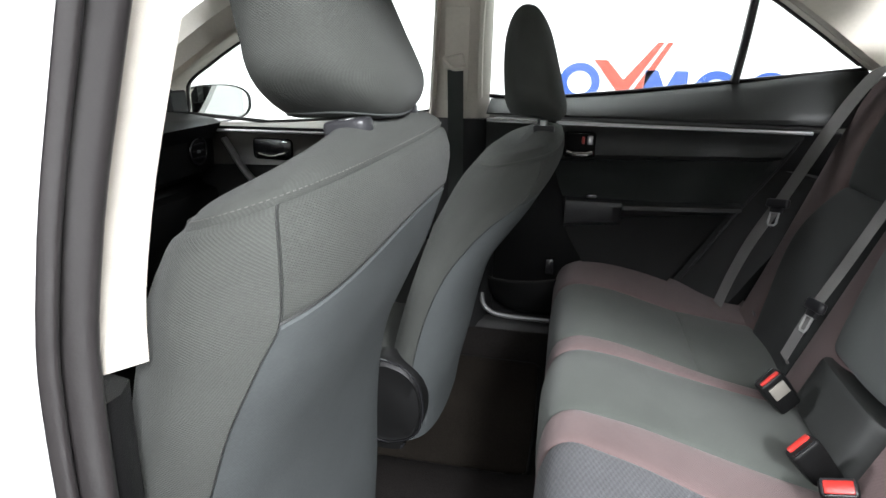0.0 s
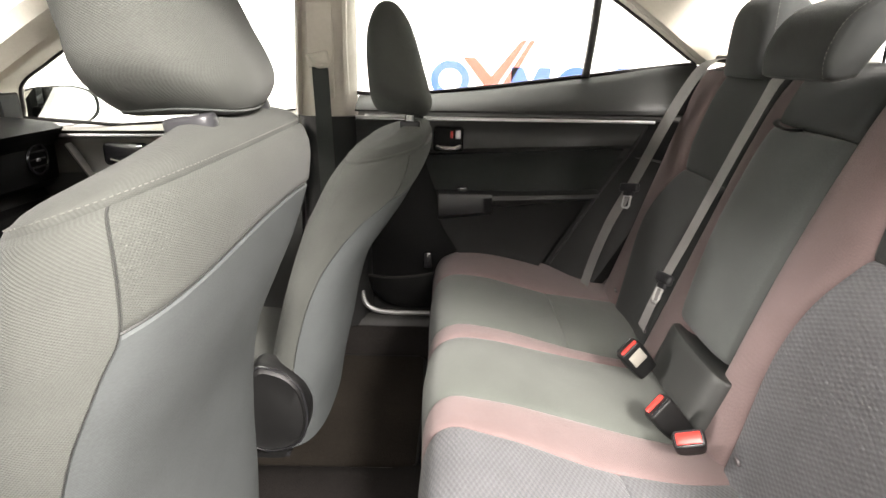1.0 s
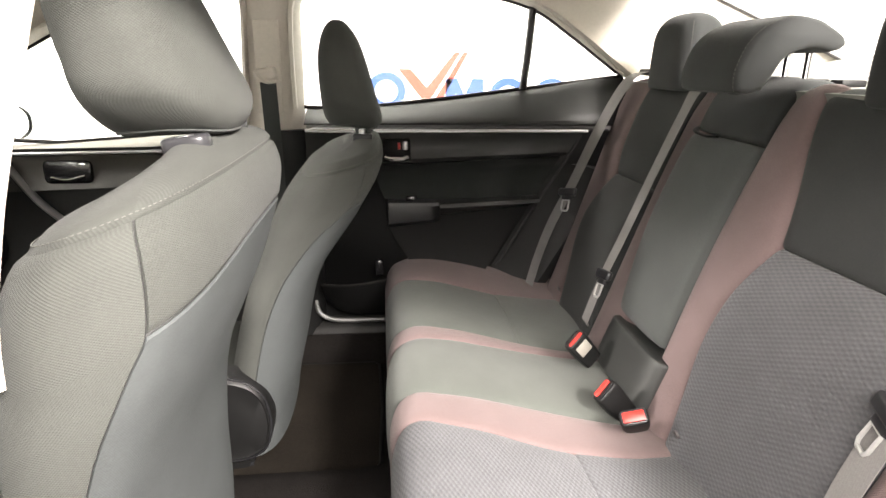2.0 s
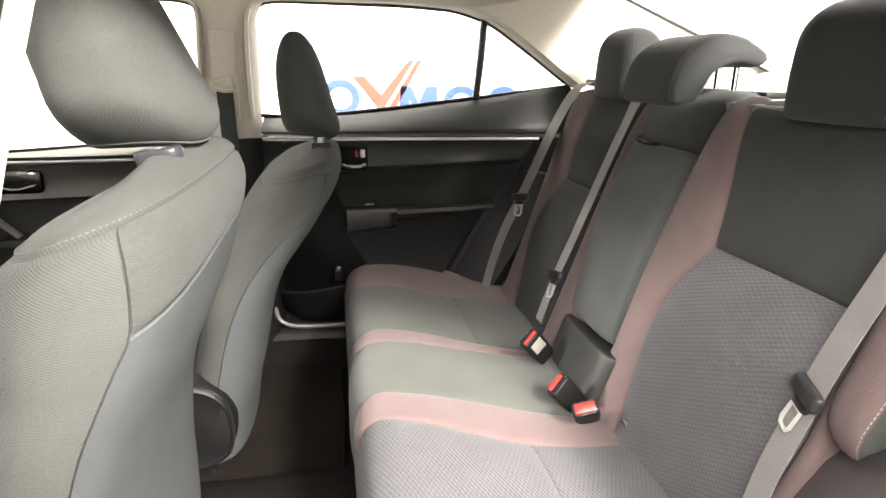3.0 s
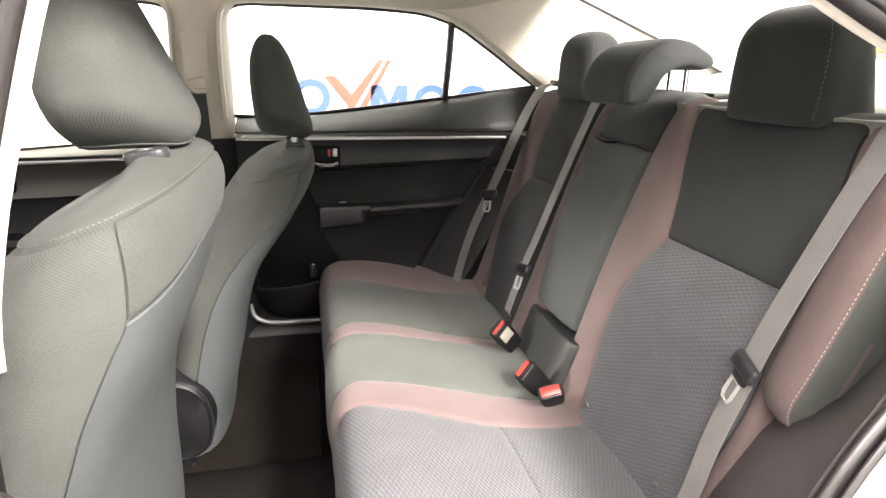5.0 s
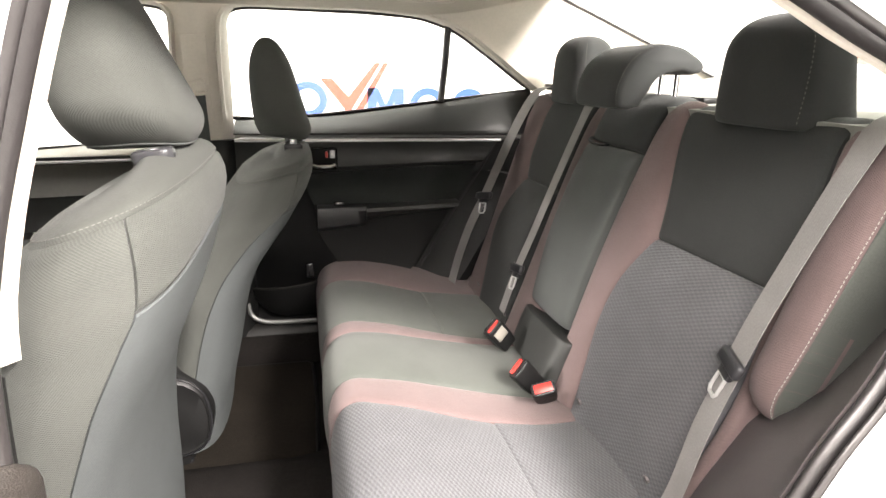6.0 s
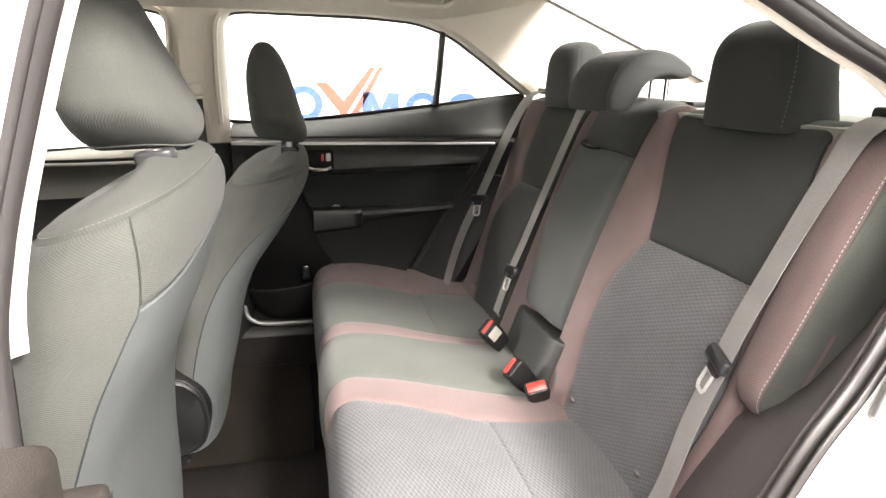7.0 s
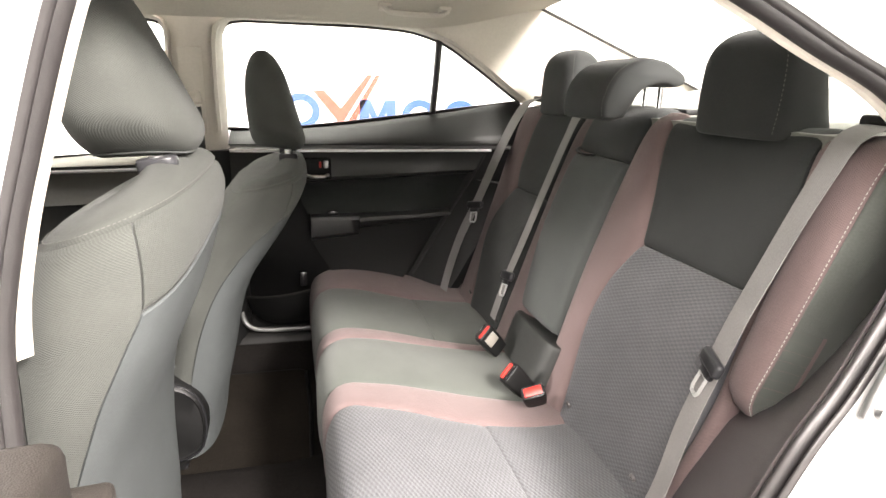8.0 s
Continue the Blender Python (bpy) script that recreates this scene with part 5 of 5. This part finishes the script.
        dense = path3([(x, 0, z) for x, z in loop + loop[:1]], 40)[:-1]
        for r, yy in ((1.0, 0.205), (1.0, 0.238), (0.95, 0.252), (0.86, 0.258), (0.80, 0.256), (0.4, 0.262), (0.03, 0.263)):
            rings.append([(0.35 + (p.x - 0.35) * r + dx, cx + sg * yy, 0.435 + (p.z - 0.435) * r + dz * 0.6) for p in dense])
        bm = bmesh.new()
        loft(bm, rings)
        cover = part("recliner_cover", bm, BLACK, root, "dark plastic recliner cover")
        bm = bmesh.new()
        tube(bm, rings[2], 0.003, 6, closed=True)
        part("cover_rim", bm, SATIN, cover)
    return root


# ---- belts and buckles ----
def tongue(parent, m, web=0.05):
    """A belt tongue: plastic body and slotted steel plate, hanging down along -z of m."""
    bm = bmesh.new()
    rounded_box(bm, m @ pose(0, 0, 0), 0.062, 0.014, 0.022, 0.006, 3)
    rounded_box(bm, m @ pose(0, 0.002, -0.014), 0.034, 0.011, 0.018, 0.005, 2)
    body = part("tongue", bm, GUIDE, parent, "dark plastic belt tongue")
    bm = bmesh.new()
    ring = [(-0.012, -0.022), (-0.012, -0.046), (-0.008, -0.052), (0.008, -0.052), (0.012, -0.046), (0.012, -0.022)]
    tube(bm, [m @ Vector((x, 0, z)) for x, z in ring], 0.0028, 6, closed=True)
    part("tongue_plate", bm, TONGUE, body, "bright steel tongue plate")


def belt_thing(name, label, pts, normals, width=0.047, count=40):
    root = tagged(empty(name), label, "seat belt", "rear seat belts")
    line = path3(pts, count)
    acc = [0.0]
    for a, b in zip(pts, pts[1:]):
        acc.append(acc[-1] + (Vector(b) - Vector(a)).length)
    fs = [curve(acc, [q[k] for q in normals]) for k in range(3)]
    bm = bmesh.new()
    ribbon(bm, line, [[f(acc[-1] * i / count) for f in fs] for i in range(count + 1)], width, 0.0007)
    part("webbing", bm, WEB, root)
    return root


def belts():
    fwd = (-0.94, 0, 0.33)
    near = belt_thing("rear_seat_belt", "grey rear seat belt lying over the seat back with its tongue", [(1.335, -0.538, 1.122), (1.296, -0.532, 1.126), (1.262, -0.526, 1.112), (1.240, -0.521, 1.070), (1.195, -0.506, 0.950), (1.150, -0.494, 0.820), (1.112, -0.494, 0.720), (1.075, -0.500, 0.610), (1.050, -0.498, 0.545)],
                      [(-0.2, 0, 1), (-0.5, 0, 1), (-0.9, 0.1, 0.5), (-0.9, 0.22, 0.33), (-0.9, 0.28, 0.33), (-0.9, 0.25, 0.33), (-0.9, 0.25, 0.3), (-0.9, 0.3, 0.3), (-0.9, 0.3, 0.3)])
    tongue(near, look((1.138, -0.494, 0.806), (1.138 + 0.94, -0.494 - 0.3, 0.806 - 0.33)) @ pose(0, 0, 0, -90, 0, 0) @ pose(0, 0, 0, 0, 6, 0))
    bm = bmesh.new()
    rounded_box(bm, pose(1.325, -0.538, 1.128, 0, 10, 0), 0.05, 0.085, 0.016, 0.006, 3)
    part("belt_guide", bm, BLACK, near)
    far = belt_thing("rear_seat_belt", "grey rear seat belt lying over the seat back with its tongue", [(1.335, 0.560, 1.122), (1.300, 0.558, 1.131), (1.268, 0.556, 1.118), (1.247, 0.564, 1.085), (1.205, 0.577, 0.992), (1.137, 0.580, 0.828), (1.090, 0.590, 0.716), (1.060, 0.594, 0.62), (1.040, 0.590, 0.545)],
                     [(-0.2, 0, 1), (-0.5, 0, 1), (-0.94, -0.1, 0.5), (-0.94, -0.2, 0.33), (-0.94, -0.25, 0.33), (-0.94, -0.2, 0.33), (-0.94, -0.2, 0.3), (-0.94, -0.2, 0.3), (-0.94, -0.2, 0.3)], 0.044)
    tongue(far, look((1.128, 0.576, 0.816), (1.128 + 0.94, 0.576 + 0.45, 0.816 - 0.33)) @ pose(0, 0, 0, -90, 0, 0) @ pose(0, 0, 0, 0, -10, 0))
    bm = bmesh.new()
    rounded_box(bm, pose(1.330, 0.565, 1.128, 0, 10, 0), 0.05, 0.075, 0.016, 0.006, 3)
    part("belt_guide", bm, BLACK, far)
    mid = belt_thing("rear_seat_belt", "grey centre seat belt lying beside the armrest with its tongue", [(1.330, 0.190, 1.124), (1.290, 0.200, 1.124), (1.262, 0.206, 1.105), (1.240, 0.210, 1.055), (1.200, 0.215, 0.948), (1.140, 0.222, 0.780), (1.108, 0.228, 0.690), (1.078, 0.230, 0.590)],
                     [(-0.2, 0, 1), (-0.7, 0, 0.7), (-0.94, -0.1, 0.4), fwd, fwd, fwd, fwd, fwd], 0.036)
    tongue(mid, look((1.112, 0.228, 0.702), (1.112 + 0.94, 0.228, 0.702 - 0.33)) @ pose(0, 0, 0, -90, 0, 0) @ pose(0, 0, 0, 0, -10, 0))


def buckle(m, button, label, wide=0.016, plate=False, length=0.04):
    """A belt buckle, upright along z of m; its release button fills part of the top."""
    root = tagged(empty("belt_buckle"), label, "belt buckle", "rear belt buckles")
    bm = bmesh.new()
    rings = []
    for z, r in ((-length, 0.86), (-0.02, 0.95), (0.0, 1.0), (0.023, 1.0), (0.026, 0.97), (0.0275, 0.90)):
        rings.append([m @ Vector((0.0130 * r * math.copysign(abs(math.cos(a)) ** 0.4, math.cos(a)), 0.0235 * r * math.copysign(abs(math.sin(a)) ** 0.4, math.sin(a)), z)) for a in (2 * math.pi * (q + 0.5) / 32 for q in range(32))])
    loft(bm, rings)
    part("housing", bm, BLACK, root)
    if wide > 0.012:
        boxed("button_surround", root, GUIDE, m @ pose(-0.002, 0, 0.0262), wide + 0.004, 0.041, 0.006, 0.002)
    boxed("release_button", root, button, m @ pose(-0.002 - (0.016 - wide) * 0.5, 0, 0.0275), wide, 0.036, 0.008, 0.0025, "red release button")
    if plate:
        boxed("face_plate", root, WHITE_PLASTIC, m @ pose(-0.0134, 0, 0.004), 0.004, 0.030, 0.026, 0.002, "white face plate")
    boxed("slot", root, SATIN, m @ pose(0.0088, 0, 0.0280), 0.003, 0.035, 0.003, 0.0005)


def axes(place, top, across):
    """A pose at place whose z runs along top and whose y runs as near as can be along across."""
    z = Vector(top).normalized()
    y = Vector(across)
    y = (y - z * y.dot(z)).normalized()
    return Matrix.Translation(Vector(place) - z * 0.0275) @ Matrix((y.cross(z), y, z)).transposed().to_4x4()


def buckles():
    lean, across = (-0.65, -0.10, 0.75), (0.70, 0.30, 0.65)
    buckle(axes((1.005, -0.087, 0.603), lean, across), RED, "black seat belt buckle with slim red button between cushion and back", 0.009, length=0.06)
    buckle(axes((1.025, -0.169, 0.599), (-0.40, -0.62, 0.67), (0.90, -0.20, 0.28)), RED, "black seat belt buckle with wide red button beside the mauve stripe", 0.018)
    buckle(axes((1.000, 0.072, 0.624), lean, (-0.70, -0.30, -0.65)), RED, "black seat belt buckle with white face and red edge", 0.007, True)


def floor_mat(cy, w, name_label):
    root = tagged(empty("floor_mat"), name_label, "floor mat", "floor mats")
    loop = []
    for x, y in ((0.20, -w), (0.595, -w), (0.612, -w + 0.017), (0.618, 0.0), (0.612, w - 0.017), (0.595, w), (0.20, w)):
        loop.append((x, cy + y))
    bm = bmesh.new()
    a = [bm.verts.new((x, y, 0.296)) for x, y in loop]
    b = [bm.verts.new((x, y, 0.306)) for x, y in loop]
    bm.faces.new(a[::-1])
    bm.faces.new(b)
    for i in range(len(loop)):
        j = (i + 1) % len(loop)
        bm.faces.new((a[i], a[j], b[j], b[i]))
    part("mat_body", bm, MAT, root, smooth=False)
    bm = bmesh.new()
    tube(bm, [(x, y, 0.303) for x, y in loop], 0.005, 6, closed=True)
    part("binding", bm, BLACK, root)


# ---- build ----
booth()
wall_sign()
wall_board()
car_floor()
headliner()
for side in (1, -1):
    rear_pillar_trim(side)
    front_pillar(side)
    wheelhouse_trim(side)
rear_window()
side_window("rear", 1)
side_window("front", 1)
windscreen()
centre_pillar_far()
sills()
outer_panels()
door_opening()
open_door()
dashboard()
rear_door(1)
front_door(1)
front_door(-1)
door_mirror()
grab_handle(1)
front_seat("driver_seat", -0.36, -0.132, 0.070, -9.0, -11.5, "grey cloth driver seat with smooth rear panel and headrest")
front_seat("passenger_seat", 0.36, 0.0, 0.0, 0.0, 0.0, "grey cloth front passenger seat with smooth rear panel and headrest")
bench = tagged(empty("rear_bench"), "charcoal and mauve cloth rear bench seat with folded armrest", "rear seat")
rear_cushion(bench)
rear_back(1, bench)
rear_back(-1, bench)
centre_back(bench)
centre_headrest()
belts()
buckles()
floor_mat(0.368, 0.245, "dark pile floor mat with a sewn black edge")
floor_mat(-0.368, 0.245, "dark pile floor mat with a sewn black edge")
